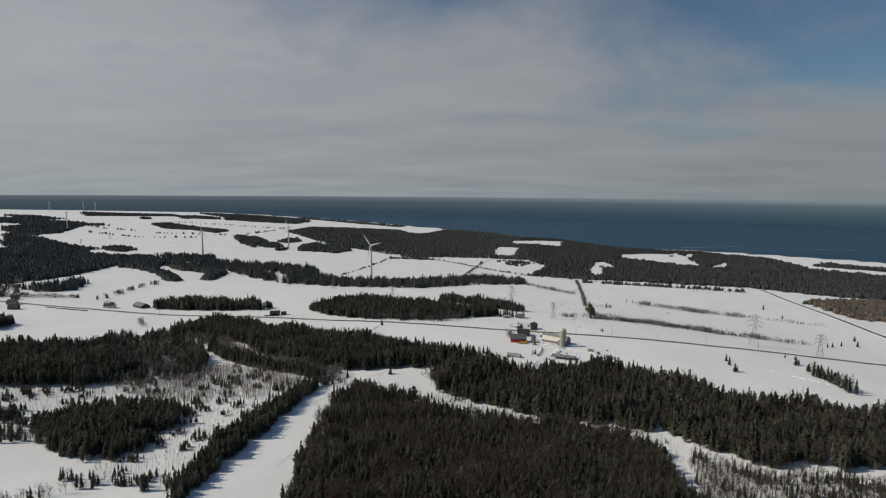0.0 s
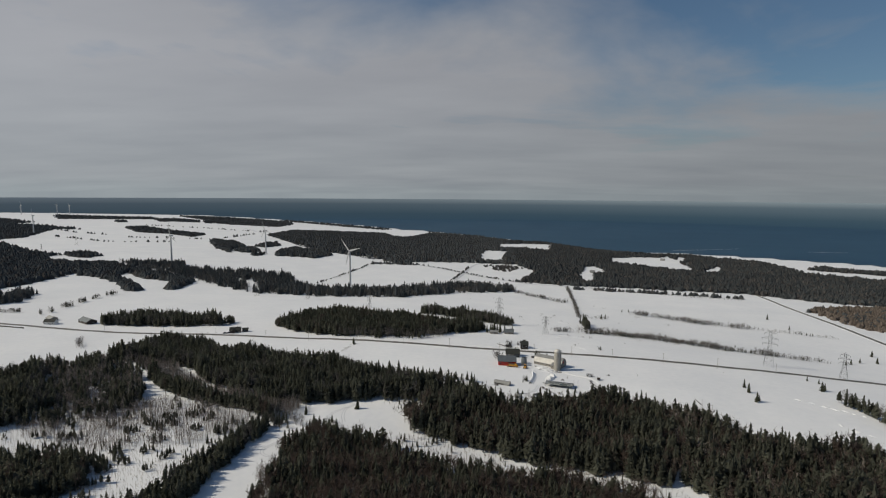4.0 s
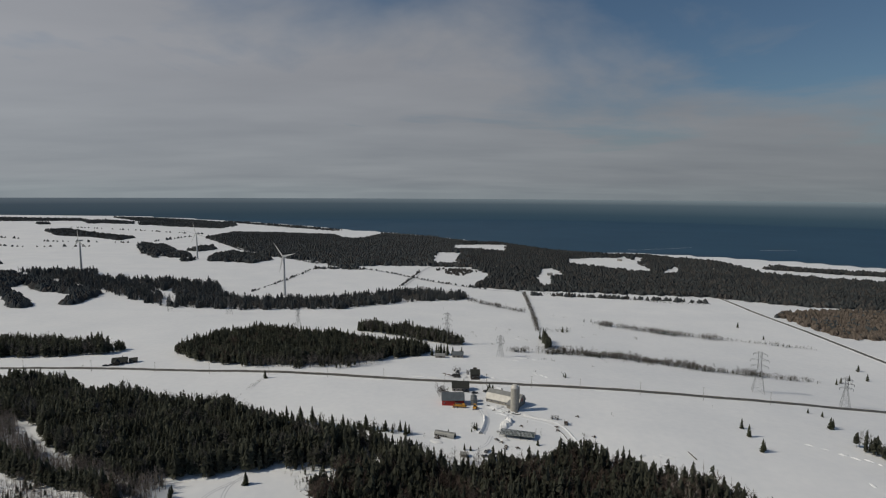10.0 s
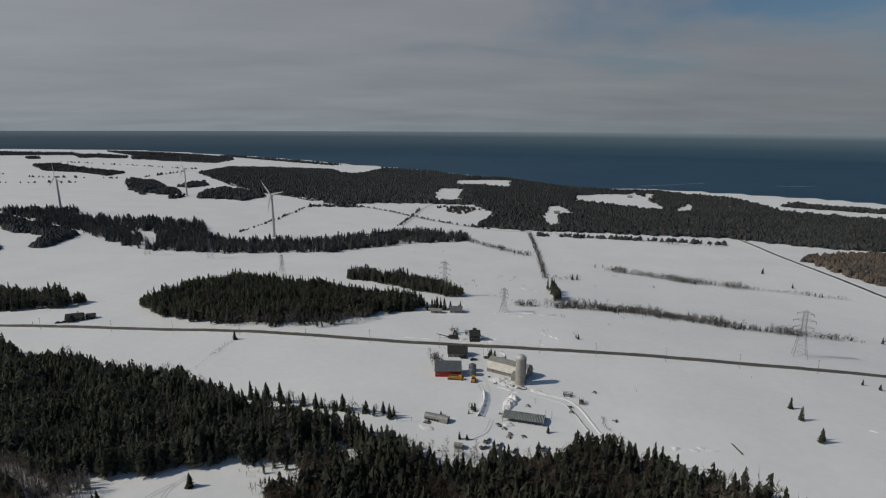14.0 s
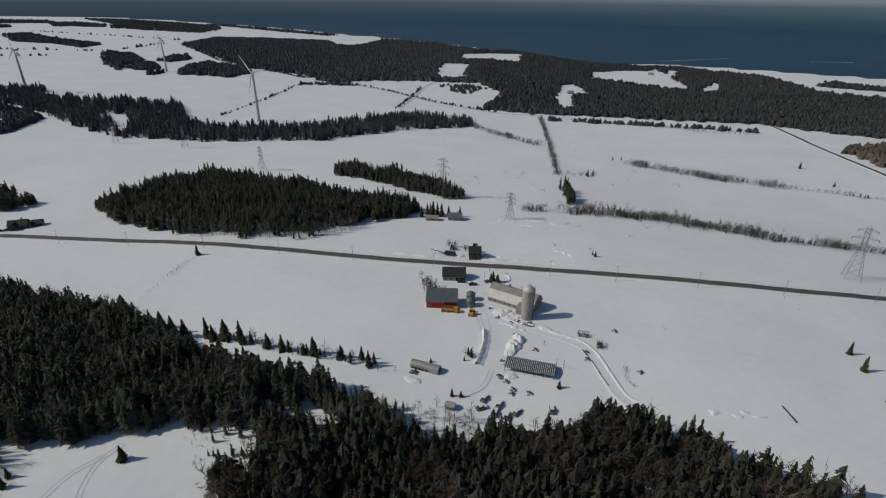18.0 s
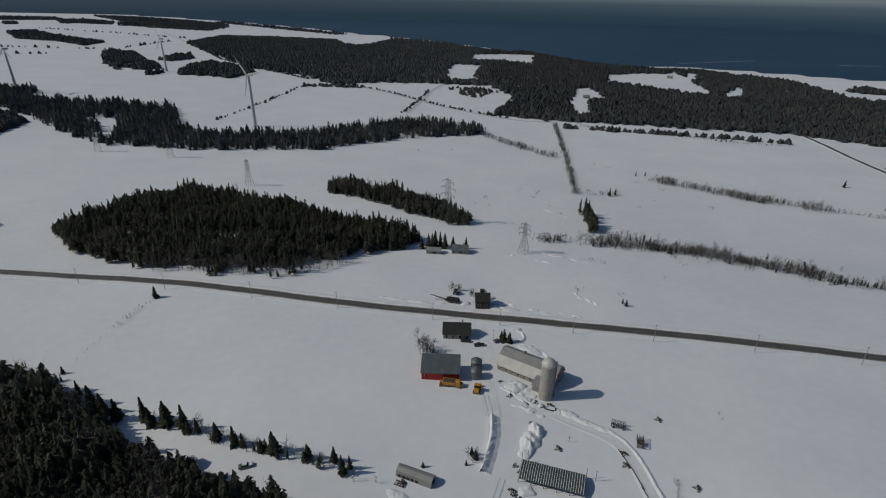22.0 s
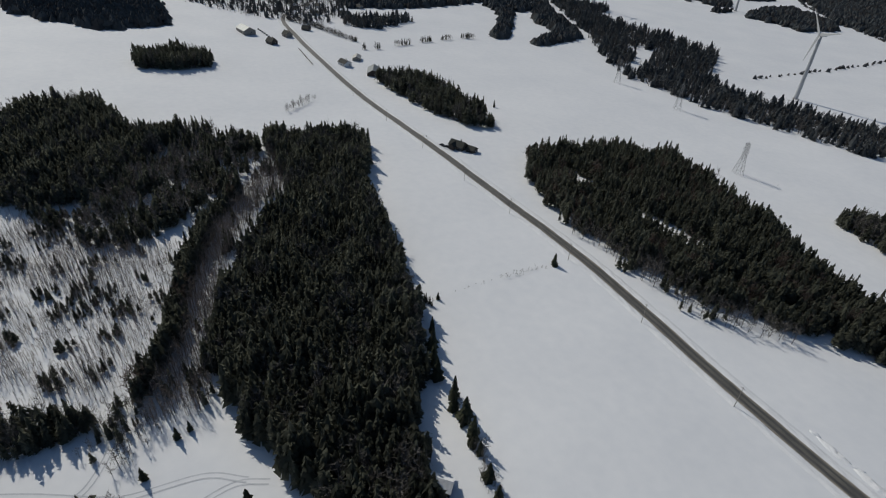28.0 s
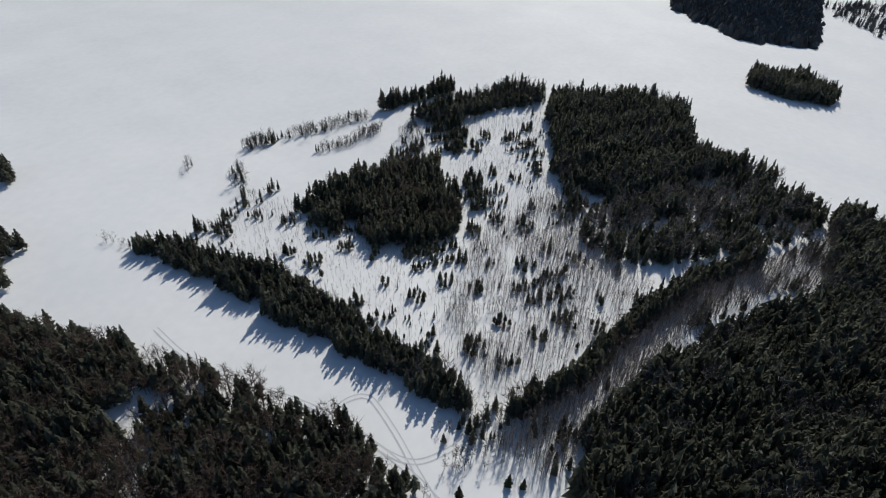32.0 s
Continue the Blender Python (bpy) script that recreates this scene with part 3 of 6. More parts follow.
TALLMIX = [(0.44, FIRS, FIR, 8.0, 16.0), (0.26, ROUND, FIR, 8.0, 13.5), (0.30, BARES, [TWIGS], 9, 14)]
RIDGE = [(0.44, FIRS, FIR, 10.0, 17.5), (0.28, ROUND, FIR, 9.5, 15.0), (0.28, BARES, [TWIGS_RED], 10, 15)]
SLOPE = [(0.38, FIRS, FIR, 9.5, 17.0), (0.2, ROUND, FIR, 9, 14.5), (0.30, BARES, [TWIGS_RED], 10, 15), (0.12, POLES, [TWIGS_PALE], 10, 15)]
BROWN = [(0.30, FIRS, FIR, 7.5, 14.0), (0.20, ROUND, FIR, 7.5, 12.0), (0.50, BARES, [TWIGS_RED], 8.5, 13)]
LEAFLESS = [(0.05, FIRS, FIR, 4, 8), (0.95, POLES, [TWIGS_PALE], 6, 10)]
BRUSH = [(0.03, FIRS, FIR, 1.5, 4), (0.72, POLES, [TWIGS_PALE], 2.5, 5.5), (0.25, SHRUBS, [TWIGS_PALE], 0.8, 1.8)]
FARMIX = [(0.7, FIRS_FAR, [HAZED_WOOD], 7.5, 11), (0.3, BARES_FAR, [FARBROWN], 7.5, 11)]
BELT = [(0.44, FIRS_MID, [HAZED_WOOD], 6, 16), (0.56, BARES_MID, [TWIGS], 6, 12)]
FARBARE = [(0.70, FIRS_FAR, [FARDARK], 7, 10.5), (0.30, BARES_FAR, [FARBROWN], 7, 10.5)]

# name, outline, spacing, sorts, label, ragged edge, gaps
WOODS = [
    ("island_wood", [(-262, 362), (-221, 330), (-177, 316), (-133, 318), (-92, 322), (-70, 334), (-46, 346), (-24, 360), (-26, 372), (-84, 396), (-158, 436), (-215, 462), (-246, 432), (-256, 385)], 2.35, DENSE,
     "dark spruce wood standing alone in a snowy field", 3, 0.25),
    ("bare_wood_edge", [(-182, 314), (-158, 311), (-133, 307), (-90, 305), (-62, 328), (-70, 336), (-92, 324), (-133, 320), (-165, 322)], 3.0, [(0.2, FIRS, FIR, 5, 10), (0.8, BARES, [TWIGS], 6, 11)], "bare trees along the front of a spruce wood", 2, 0.1),
    ("narrow_wood", [(-112, 472), (-76, 455), (-29, 415), (4, 396), (8, 404), (-8, 428), (-53, 466), (-88, 490), (-104, 484)], 2.4, MIXED, "narrow strip of spruce and bare trees in a field", 2, 0.1),
    ("roadside_wood", [(-470, 356), (-413, 350), (-363, 353), (-326, 360), (-313, 376), (-360, 392), (-420, 398), (-466, 392)], 2.6, TALLMIX, "small mixed wood beside the road", 2, 0.4),
    ("round_wood", [(-540, 167), (-530, 189), (-532, 227), (-556, 230), (-585, 205), (-570, 170)], 2.5, TALL, "small round spruce wood in open snow", 2, 0.0),
    ("long_dark_wood", [(-323, 272), (-300, 262), (-250, 237), (-200, 226), (-161, 212), (-130, 198), (-112, 186), (-103, 180), (-87, 172), (-69, 166), (-50, 162), (-37, 154), (-28, 149), (-18, 140), (-40, 134), (-62, 133), (-80, 136), (-92, 140), (-98, 147), (-110, 142), (-123, 138), (-139, 136), (-155, 133), (-169, 133), (-187, 139), (-210, 152), (-240, 171), (-266, 199), (-285, 204), (-300, 206), (-350, 212), (-346, 245)], 2.2, TALL,
     "long dark spruce wood along the field's edge", 2.5, 0.05),
    ("ridge_wood", [(-62, 131), (-72, 120), (-80, 114), (-57, 103), (-25, 91), (10, 76), (51, 63), (70, 52), (84, 96), (92, 132), (56, 145), (28, 138), (-17, 138), (-40, 133)], 2.2, RIDGE,
     "mixed wood of spruce and bare trees on a ridge", 3, 0.2),
    ("slope_wood", [(70, 54), (86, 45), (99, 28), (111, 19), (118, 9), (132, 12), (140, 19), (150, 12), (182, 14), (260, 0), (270, 50), (222, 76), (198, 76), (168, 83), (135, 95), (110, 118), (92, 132), (84, 96)], 2.5, SLOPE, "wood of bare birch and spruce on a slope", 3, 0.1),
    ("glade_scrub", [(-104, 142), (-74, 144), (-70, 155), (-40, 148), (-37, 140), (-38, 132), (-70, 124), (-84, 124), (-98, 132)], 3.0, [(0.34, FIRS, FIR, 3, 8), (0.36, BARES, [TWIGS], 3, 7), (0.3, SHRUBS, [TWIGS], 1.2, 2.5)], "young spruce and bare bushes in a snowy glade", 2, 0.45),
    ("sapling_stand", [(-250, 58), (-318, 80), (-270, 110), (-256, 138), (-218, 130), (-184, 118), (-165, 98), (-196, 72)], 1.7, [(1, POLES, [TWIGS_PALE], 4, 7.5)], "dense stand of pale leafless saplings", 3, 0.4),
    ("young_spruce", [(-178, -56), (-200, -49), (-226, -47), (-232, 15), (-248, 56), (-292, 36), (-345, -26), (-400, 46), (-320, 76), (-270, 110), (-256, 140), (-218, 130), (-184, 118), (-170, 66)], 2.2, [(0.6, FIRS, FIR, 2.5, 7), (0.4, ROUND, FIR, 2.5, 5.5)], "young spruce scattered over a brushy clearing", 2, 1.78),
    ("front_wood", [(-126, 96), (-111, 91), (-73, 77), (-34, 66), (-16, 62), (19, 57), (37, 52), (56, 40), (69, 24), (69, -5), (71, -27), (77, -70), (40, -95), (-60, -105), (-116, -100), (-118, -70), (-124, -36), (-130, 0), (-134, 40), (-136, 72)], 2.2, BROWN,
     "brownish wood of spruce and bare birch", 2.5, 0.0),
    ("trailside_brush", [(86, 24), (80, -2), (77, -20), (88, -80), (200, -80), (190, -4), (150, 2), (138, 8), (116, 4), (104, 10)], 1.9, [(0.18, FIRS, FIR, 3, 8), (0.60, BARES, [TWIGS_RED], 4, 8.5), (0.22, SHRUBS, [TWIGS_RED], 2, 4)], "dense reddish brush beside a snowy trail", 2, 0.0),
    ("strip_saplings", [(-90, 92), (-60, 104), (-25, 92), (10, 78), (51, 65), (70, 54), (62, 40), (36, 48), (-16, 58), (-60, 78)], 3.0, [(0.12, FIRS, FIR, 3, 6), (0.5, BARES, [TWIGS_RED], 3, 6), (0.38, SHRUBS, [TWIGS_RED], 1.5, 3)], "bare brush in a snowy strip between two woods", 2, 0.5),
    ("trail_saplings", [(20, 66), (70, 50), (84, 38), (80, 24), (80, -20), (68, -20), (63, 20), (36, 46)], 2.8, [(0.06, FIRS, FIR, 2, 4), (0.94, POLES, [TWIGS], 2.5, 5)], "thin saplings along a snowy trail", 2, 0.3),
    ("spruce_row", [(-172, -64), (-167, -62), (-168, -42), (-168, -14), (-164, 10), (-163, 32), (-161, 55), (-158, 74), (-156, 98), (-160, 99), (-168, 88), (-172, 65), (-176, 43), (-181, 25), (-185, 3), (-181, -20), (-180, -43)], 1.75, ROWMIX, "dense row of spruce along a snowy lane", 1.5, 0.1),
    ("lane_spruce_row", [(-160, 106), (-182, 120), (-217, 131), (-254, 147), (-290, 174), (-290, 182), (-256, 156), (-220, 139), (-186, 128), (-165, 114)], 1.9, DENSE, "curved row of dark spruce", 1.2, 0.0),
    ("clearing_wood", [(-229, -26), (-224, 0), (-225, 23), (-230, 37), (-246, 53), (-268, 46), (-285, 28), (-308, 10), (-290, -8), (-267, -16), (-240, -30)], 2.3, DENSE, "dark spruce stand beside a brushy clearing", 4, 0.45),
    ("clearing_edge", [(-240, -34), (-267, -20), (-292, -12), (-330, -24), (-346, -26), (-330, -6), (-290, 6), (-260, -6)], 2.6, [(0.3, FIRS, FIR, 4, 9), (0.7, BARES, [TWIGS], 5, 9)], "bare trees and small spruce along a spruce stand", 3, 0.5),
    ("clearing_scatter", [(-290, 2), (-246, 56), (-289, 50), (-348, 16), (-372, -4), (-342, -24)], 2.6, [(0.7, FIRS, FIR, 4, 9), (0.3, ROUND, FIR, 4, 8)], "clumps of young spruce in a brushy clearing", 3, 1.75),
    ("square_wood", [(-398, 49), (-320, 79), (-314, 112), (-338, 138), (-380, 172), (-394, 140), (-455, 128), (-449, 85), (-427, 43)], 2.4, TALL, "square-cornered dark spruce stand", 2.5, 0.1),
    ("upper_wood", [(-348, -31), (-355, -2), (-385, 12), (-415, 40), (-436, 34), (-428, 8), (-381, -14), (-352, -32)], 2.5, MIXED, "mixed wood at the top of a clearing", 2.5, 0.15),
    ("hollow_wood", [(-318, 82), (-270, 108), (-262, 130), (-290, 168), (-330, 205), (-352, 208), (-384, 176), (-340, 140), (-316, 114)], 2.7, [(0.42, FIRS, FIR, 6, 13), (0.2, ROUND, FIR, 6, 11), (0.38, BARES, [TWIGS_PALE], 7, 13)], "mixed wood of spruce and bare trees", 3, 0.6),
    ("bare_lane", [(-148, 106), (-158, 113), (-180, 126), (-216, 138), (-255, 155), (-290, 182), (-334, 212), (-290, 210), (-260, 178), (-243, 166), (-210, 148), (-172, 136), (-146, 128)], 1.35, LEAFLESS, "band of pale leafless saplings", 1.5, 0.05),
    ("brush_clearing", [(-178, -56), (-200, -49), (-226, -47), (-234, -30), (-232, 15), (-248, 56), (-292, 36), (-345, -26), (-385, 12), (-400, 46), (-320, 76), (-270, 110), (-256, 140), (-218, 130), (-184, 118), (-160, 104), (-170, 66), (-176, 36)], 2.3, BRUSH, "snowy clearing with bare saplings and young spruce", 2, 0.3),
    ("yard_edge_brush", [(-30, 156), (-12, 152), (10, 149), (30, 144), (60, 150), (80, 142), (56, 142), (28, 136), (-17, 138)], 3.2, [(0.12, FIRS, FIR, 3, 7), (0.88, BARES, [TWIGS], 4, 8)], "bare trees behind the farmyard", 2, 0.1),
    ("village_wood", [(-789, 307), (-758, 329), (-735, 362), (-705, 380), (-713, 418), (-766, 451), (-812, 491), (-1050, 600), (-1150, 450), (-950, 250), (-878, 262)], 6.5, [(0.3, FIRS_MID, [HAZED_WOOD], 7, 13), (0.7, BARES_MID, [TWIGS], 7, 12)], "mixed trees round distant houses", 6, 0.35),
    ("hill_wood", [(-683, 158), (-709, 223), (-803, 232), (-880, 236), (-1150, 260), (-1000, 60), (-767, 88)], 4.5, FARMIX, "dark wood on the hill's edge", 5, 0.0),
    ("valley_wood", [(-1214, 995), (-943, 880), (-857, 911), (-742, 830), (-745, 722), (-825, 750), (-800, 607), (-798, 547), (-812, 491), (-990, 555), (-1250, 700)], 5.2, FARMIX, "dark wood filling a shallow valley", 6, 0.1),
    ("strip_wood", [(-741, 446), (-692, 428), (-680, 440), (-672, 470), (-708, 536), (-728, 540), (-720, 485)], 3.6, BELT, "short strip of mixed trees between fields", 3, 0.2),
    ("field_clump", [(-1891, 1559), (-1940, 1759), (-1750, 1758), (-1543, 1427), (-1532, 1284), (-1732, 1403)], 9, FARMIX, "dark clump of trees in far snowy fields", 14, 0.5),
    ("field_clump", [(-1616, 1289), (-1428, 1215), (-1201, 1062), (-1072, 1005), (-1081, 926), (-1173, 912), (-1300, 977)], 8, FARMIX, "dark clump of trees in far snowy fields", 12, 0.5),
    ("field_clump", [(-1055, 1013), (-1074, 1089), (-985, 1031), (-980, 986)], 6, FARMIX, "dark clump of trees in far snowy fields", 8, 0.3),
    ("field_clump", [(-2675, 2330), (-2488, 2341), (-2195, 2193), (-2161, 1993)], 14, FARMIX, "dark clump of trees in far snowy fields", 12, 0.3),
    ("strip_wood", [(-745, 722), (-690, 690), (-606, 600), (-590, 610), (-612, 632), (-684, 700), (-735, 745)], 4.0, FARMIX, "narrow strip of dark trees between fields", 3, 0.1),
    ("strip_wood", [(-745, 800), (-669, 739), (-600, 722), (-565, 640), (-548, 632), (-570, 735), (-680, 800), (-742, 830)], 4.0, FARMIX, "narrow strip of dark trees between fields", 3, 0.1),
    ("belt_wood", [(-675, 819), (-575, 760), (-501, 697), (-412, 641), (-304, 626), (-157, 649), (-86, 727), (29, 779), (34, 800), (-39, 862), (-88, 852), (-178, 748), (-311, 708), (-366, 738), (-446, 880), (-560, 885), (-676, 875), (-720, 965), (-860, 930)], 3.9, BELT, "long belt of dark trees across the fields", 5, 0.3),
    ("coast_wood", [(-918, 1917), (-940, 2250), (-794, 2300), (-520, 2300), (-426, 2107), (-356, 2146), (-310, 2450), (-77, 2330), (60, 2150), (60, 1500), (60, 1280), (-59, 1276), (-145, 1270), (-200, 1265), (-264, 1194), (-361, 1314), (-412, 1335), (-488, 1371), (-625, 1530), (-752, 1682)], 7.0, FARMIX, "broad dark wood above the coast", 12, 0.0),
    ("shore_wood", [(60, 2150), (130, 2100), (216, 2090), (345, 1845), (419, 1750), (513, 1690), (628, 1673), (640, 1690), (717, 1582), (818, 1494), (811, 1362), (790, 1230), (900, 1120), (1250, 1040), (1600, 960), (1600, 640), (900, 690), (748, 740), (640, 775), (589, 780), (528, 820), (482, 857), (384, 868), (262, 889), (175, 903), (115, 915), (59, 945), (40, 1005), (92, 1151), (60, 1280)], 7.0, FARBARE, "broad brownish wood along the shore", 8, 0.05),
    ("far_shore_wood", [(881, 1318), (865, 1335), (930, 1400), (985, 1335), (1080, 1290), (1250, 1200), (1600, 1090), (1600, 1040), (1250, 1130), (1000, 1250)], 8, FARBARE, "thin brownish wood near the shore", 8, 0.1),
    ("speckled_plantation", [(-36, 1220), (30, 1240), (60, 1200), (65, 1183), (29, 1118), (-9, 1111)], 9, [(1, BARES_FAR, [FARBROWN], 4, 7)], "thin plantation of small trees between fields", 5, 0.2),
    ("brown_wood", [(491, 685), (589, 732), (700, 750), (900, 740), (900, 580), (600, 540), (496, 530), (480, 560)], 5.5, [(0.08, FIRS_FAR, [HAZED_WOOD], 5, 8), (0.92, BARES_FAR, [TWIGS_TAN], 5, 7)], "brown leafless wood beside a country road", 6, 0.0),
    ("side_wood", [(-128, -84), (-136, -100), (-148, -104), (-146, -150), (-120, -150)], 2.8, MIXED, "corner of a mixed wood in open snow", 2, 0.0),
    ("headland_wood", [(-2700, 1900), (-2000, 1750), (-1700, 1850), (-2000, 1960), (-2700, 2150)], 13, [(1, FIRS_FAR, [HAZED_WOOD], 8, 14)], "dark wood along a distant headland", 20, 0.3),
    ("coast_trees", [(-1400, 3350), (-700, 2850), (-60, 2380), (0, 2300), (-300, 2500), (-800, 2800), (-1400, 3250)], 14, FARMIX, "thin band of trees on the shore", 20, 0.5),
    ("field_clump", [(-1627, 2045), (-1608, 2143), (-1440, 1999), (-1253, 1868), (-1146, 1831), (-1120, 1693), (-1278, 1798), (-1419, 1818)], 7, FARMIX, "dark clump of trees in far snowy fields", 6, 0.15),
    ("field_clump", [(-967, 1548), (-962, 1586), (-892, 1547), (-797, 1430), (-798, 1336), (-758, 1251), (-842, 1341)], 5.5, FARMIX, "rounded dark clump of trees in far fields", 6, 0.05),
    ("field_clump", [(-757, 1287), (-778, 1370), (-751, 1383), (-686, 1293), (-709, 1260)], 5.5, FARMIX, "small dark clump of trees in far fields", 5, 0.2),
    ("field_clump", [(-759, 1444), (-777, 1545), (-752, 1573), (-712, 1499), (-733, 1430)], 5.5, FARMIX, "small dark clump of trees in far fields", 5, 0.1),
    ("field_clump", [(-611, 1225), (-645, 1348), (-639, 1441), (-514, 1371), (-475, 1291), (-499, 1205), (-547, 1231)], 5.5, FARMIX, "long dark clump of trees in far fields", 6, 0.05),
    ("field_clump", [(-686, 1218), (-651, 1244), (-655, 1194)], 6.5, FARBARE, "thin brownish clump of trees in far fields", 5, 0.2),
    ("shore_belt", [(-2417, 2986), (-2196, 3095), (-2029, 2900), (-2369, 2547), (-2745, 2952)], 13, FARMIX, "dark band of trees near the distant shore", 14, 0.2),
    ("shore_belt", [(-2044, 2880), (-2008, 3020), (-1765, 2891), (-1661, 2699), (-1803, 2691), (-1847, 2638)], 13, FARMIX, "dark band of trees near the distant shore", 14, 0.2),
    ("field_clump", [(-2051, 2554), (-2024, 2589), (-1930, 2469), (-1960, 2442)], 9, FARMIX, "small dark clump of trees in far fields", 8, 0.2),
    ("shore_belt", [(-2225, 3451), (-1944, 3467), (-1548, 3278), (-1286, 3112), (-1191, 2916), (-1131, 2554), (-1437, 2606), (-1922, 3150)], 12, FARMIX, "dark wood along the distant shore", 16, 0.1),
    ("field_clump", [(-1720, 2864), (-1551, 2815), (-1486, 2673), (-1589, 2646)], 14, FARBARE, "scattered trees round far fields", 16, 0.5),
]
HOLES = [
    [(-44, 1308), (35, 1332), (34, 1420), (50, 1649), (-38, 1654), (-52, 1507)], [(13, 1738), (86, 1764), (196, 1693), (235, 2015), (117, 2011), (16, 1946)],
    [(327, 1381), (408, 1299), (496, 1212), (553, 1400), (540, 1581), (499, 1595), (370, 1530)], [(194, 1097), (183, 973), (211, 952), (238, 1100), (284, 1148), (279, 1301), (243, 1271)],
    [(158, 1185), (159, 1151), (199, 1325)], [(528, 1541), (497, 1192), (539, 1275), (585, 1669)], [(551, 1260), (517, 1167), (580, 1220), (664, 1420)],
    [(531, 1436), (580, 1459), (639, 1626), (597, 1607)], [(-450, 2112), (-376, 2101), (-325, 2491), (-391, 2984), (-506, 2818), (-584, 2677)],
    [(-42, 1127), (-34, 940), (45, 942), (92, 1069), (96, 1188), (31, 1105), (-11, 1143), (-12, 1238)],
]
GLADES = [[(-109, -4), (-121, 5), (-114, 12), (-103, 14), (-102, 1)], [(-74, 158), (-65, 158), (-63, 153), (-39, 149), (-37, 140), (-47, 140), (-67, 146)], [(-106, 142), (-93, 143), (-73, 142), (-65, 140), (-63, 133), (-98, 131)], [(-236, 371), (-205, 369), (-190, 362), (-177, 369), (-152, 366), (-127, 371), (-116, 352), (-135, 355), (-159, 351), (-178, 356), (-210, 353)], [(-430, 660), (-404, 650), (-445, 732), (-480, 790), (-513, 795), (-500, 745), (-465, 728)]]
for n, (name, outline, step, sorts, label, ragged, gaps) in enumerate(WOODS):
    rng = np.random.RandomState(100 + n)
    places = planted(rng, outline, step, ragged, HOLES if name.endswith("coast_wood") or name.endswith("shore_wood") or step > 7 else () if name == "glade_scrub" else GLADES, gaps)
    grow(name, places, sorts, rng, label, "woodland")


def along(points, step):
    p = np.array(points, float)
    s = np.r_[0, np.cumsum(np.hypot(*np.diff(p, axis=0).T))]
    q = np.arange(0, s[-1], step)
    return np.stack([np.interp(q, s, p[:, 0]), np.interp(q, s, p[:, 1])], 1)


HEDGE = [(0.14, FIRS, FIR, 2.5, 5), (0.46, BUSHES, [TWIGS], 3.0, 6.0), (0.4, SHRUBS, [TWIGS], 2.0, 4.0)]
THIN = [(0.05, FIRS, FIR, 2.5, 5), (0.45, BUSHES, [TWIGS], 2.5, 5), (0.5, SHRUBS, [TWIGS], 1.2, 3.0)]
BUSHY = [(0.06, FIRS, FIR, 3, 6), (0.30, BARES, [TWIGS], 4, 7.5), (0.44, BUSHES, [TWIGS], 3, 6.5), (0.2, SHRUBS, [TWIGS], 2.0, 3.5)]
BIGROW = [(0.2, FIRS, FIR, 4, 8), (0.4, BARES, [TWIGS], 5, 9), (0.4, BUSHES, [TWIGS], 4, 7)]
SMALLROW = [(0.5, FIRS_FAR, [HAZED_WOOD], 3, 6), (0.5, BARES_FAR, [FARBROWN], 2.5, 5)]
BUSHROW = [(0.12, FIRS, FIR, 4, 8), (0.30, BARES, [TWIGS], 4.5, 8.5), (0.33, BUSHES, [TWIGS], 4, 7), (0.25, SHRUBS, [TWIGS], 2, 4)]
DARKROW = [(0.7, FIRS_FAR, [HAZED_WOOD], 4, 9), (0.3, BARES_FAR, [FARBROWN], 4, 8)]
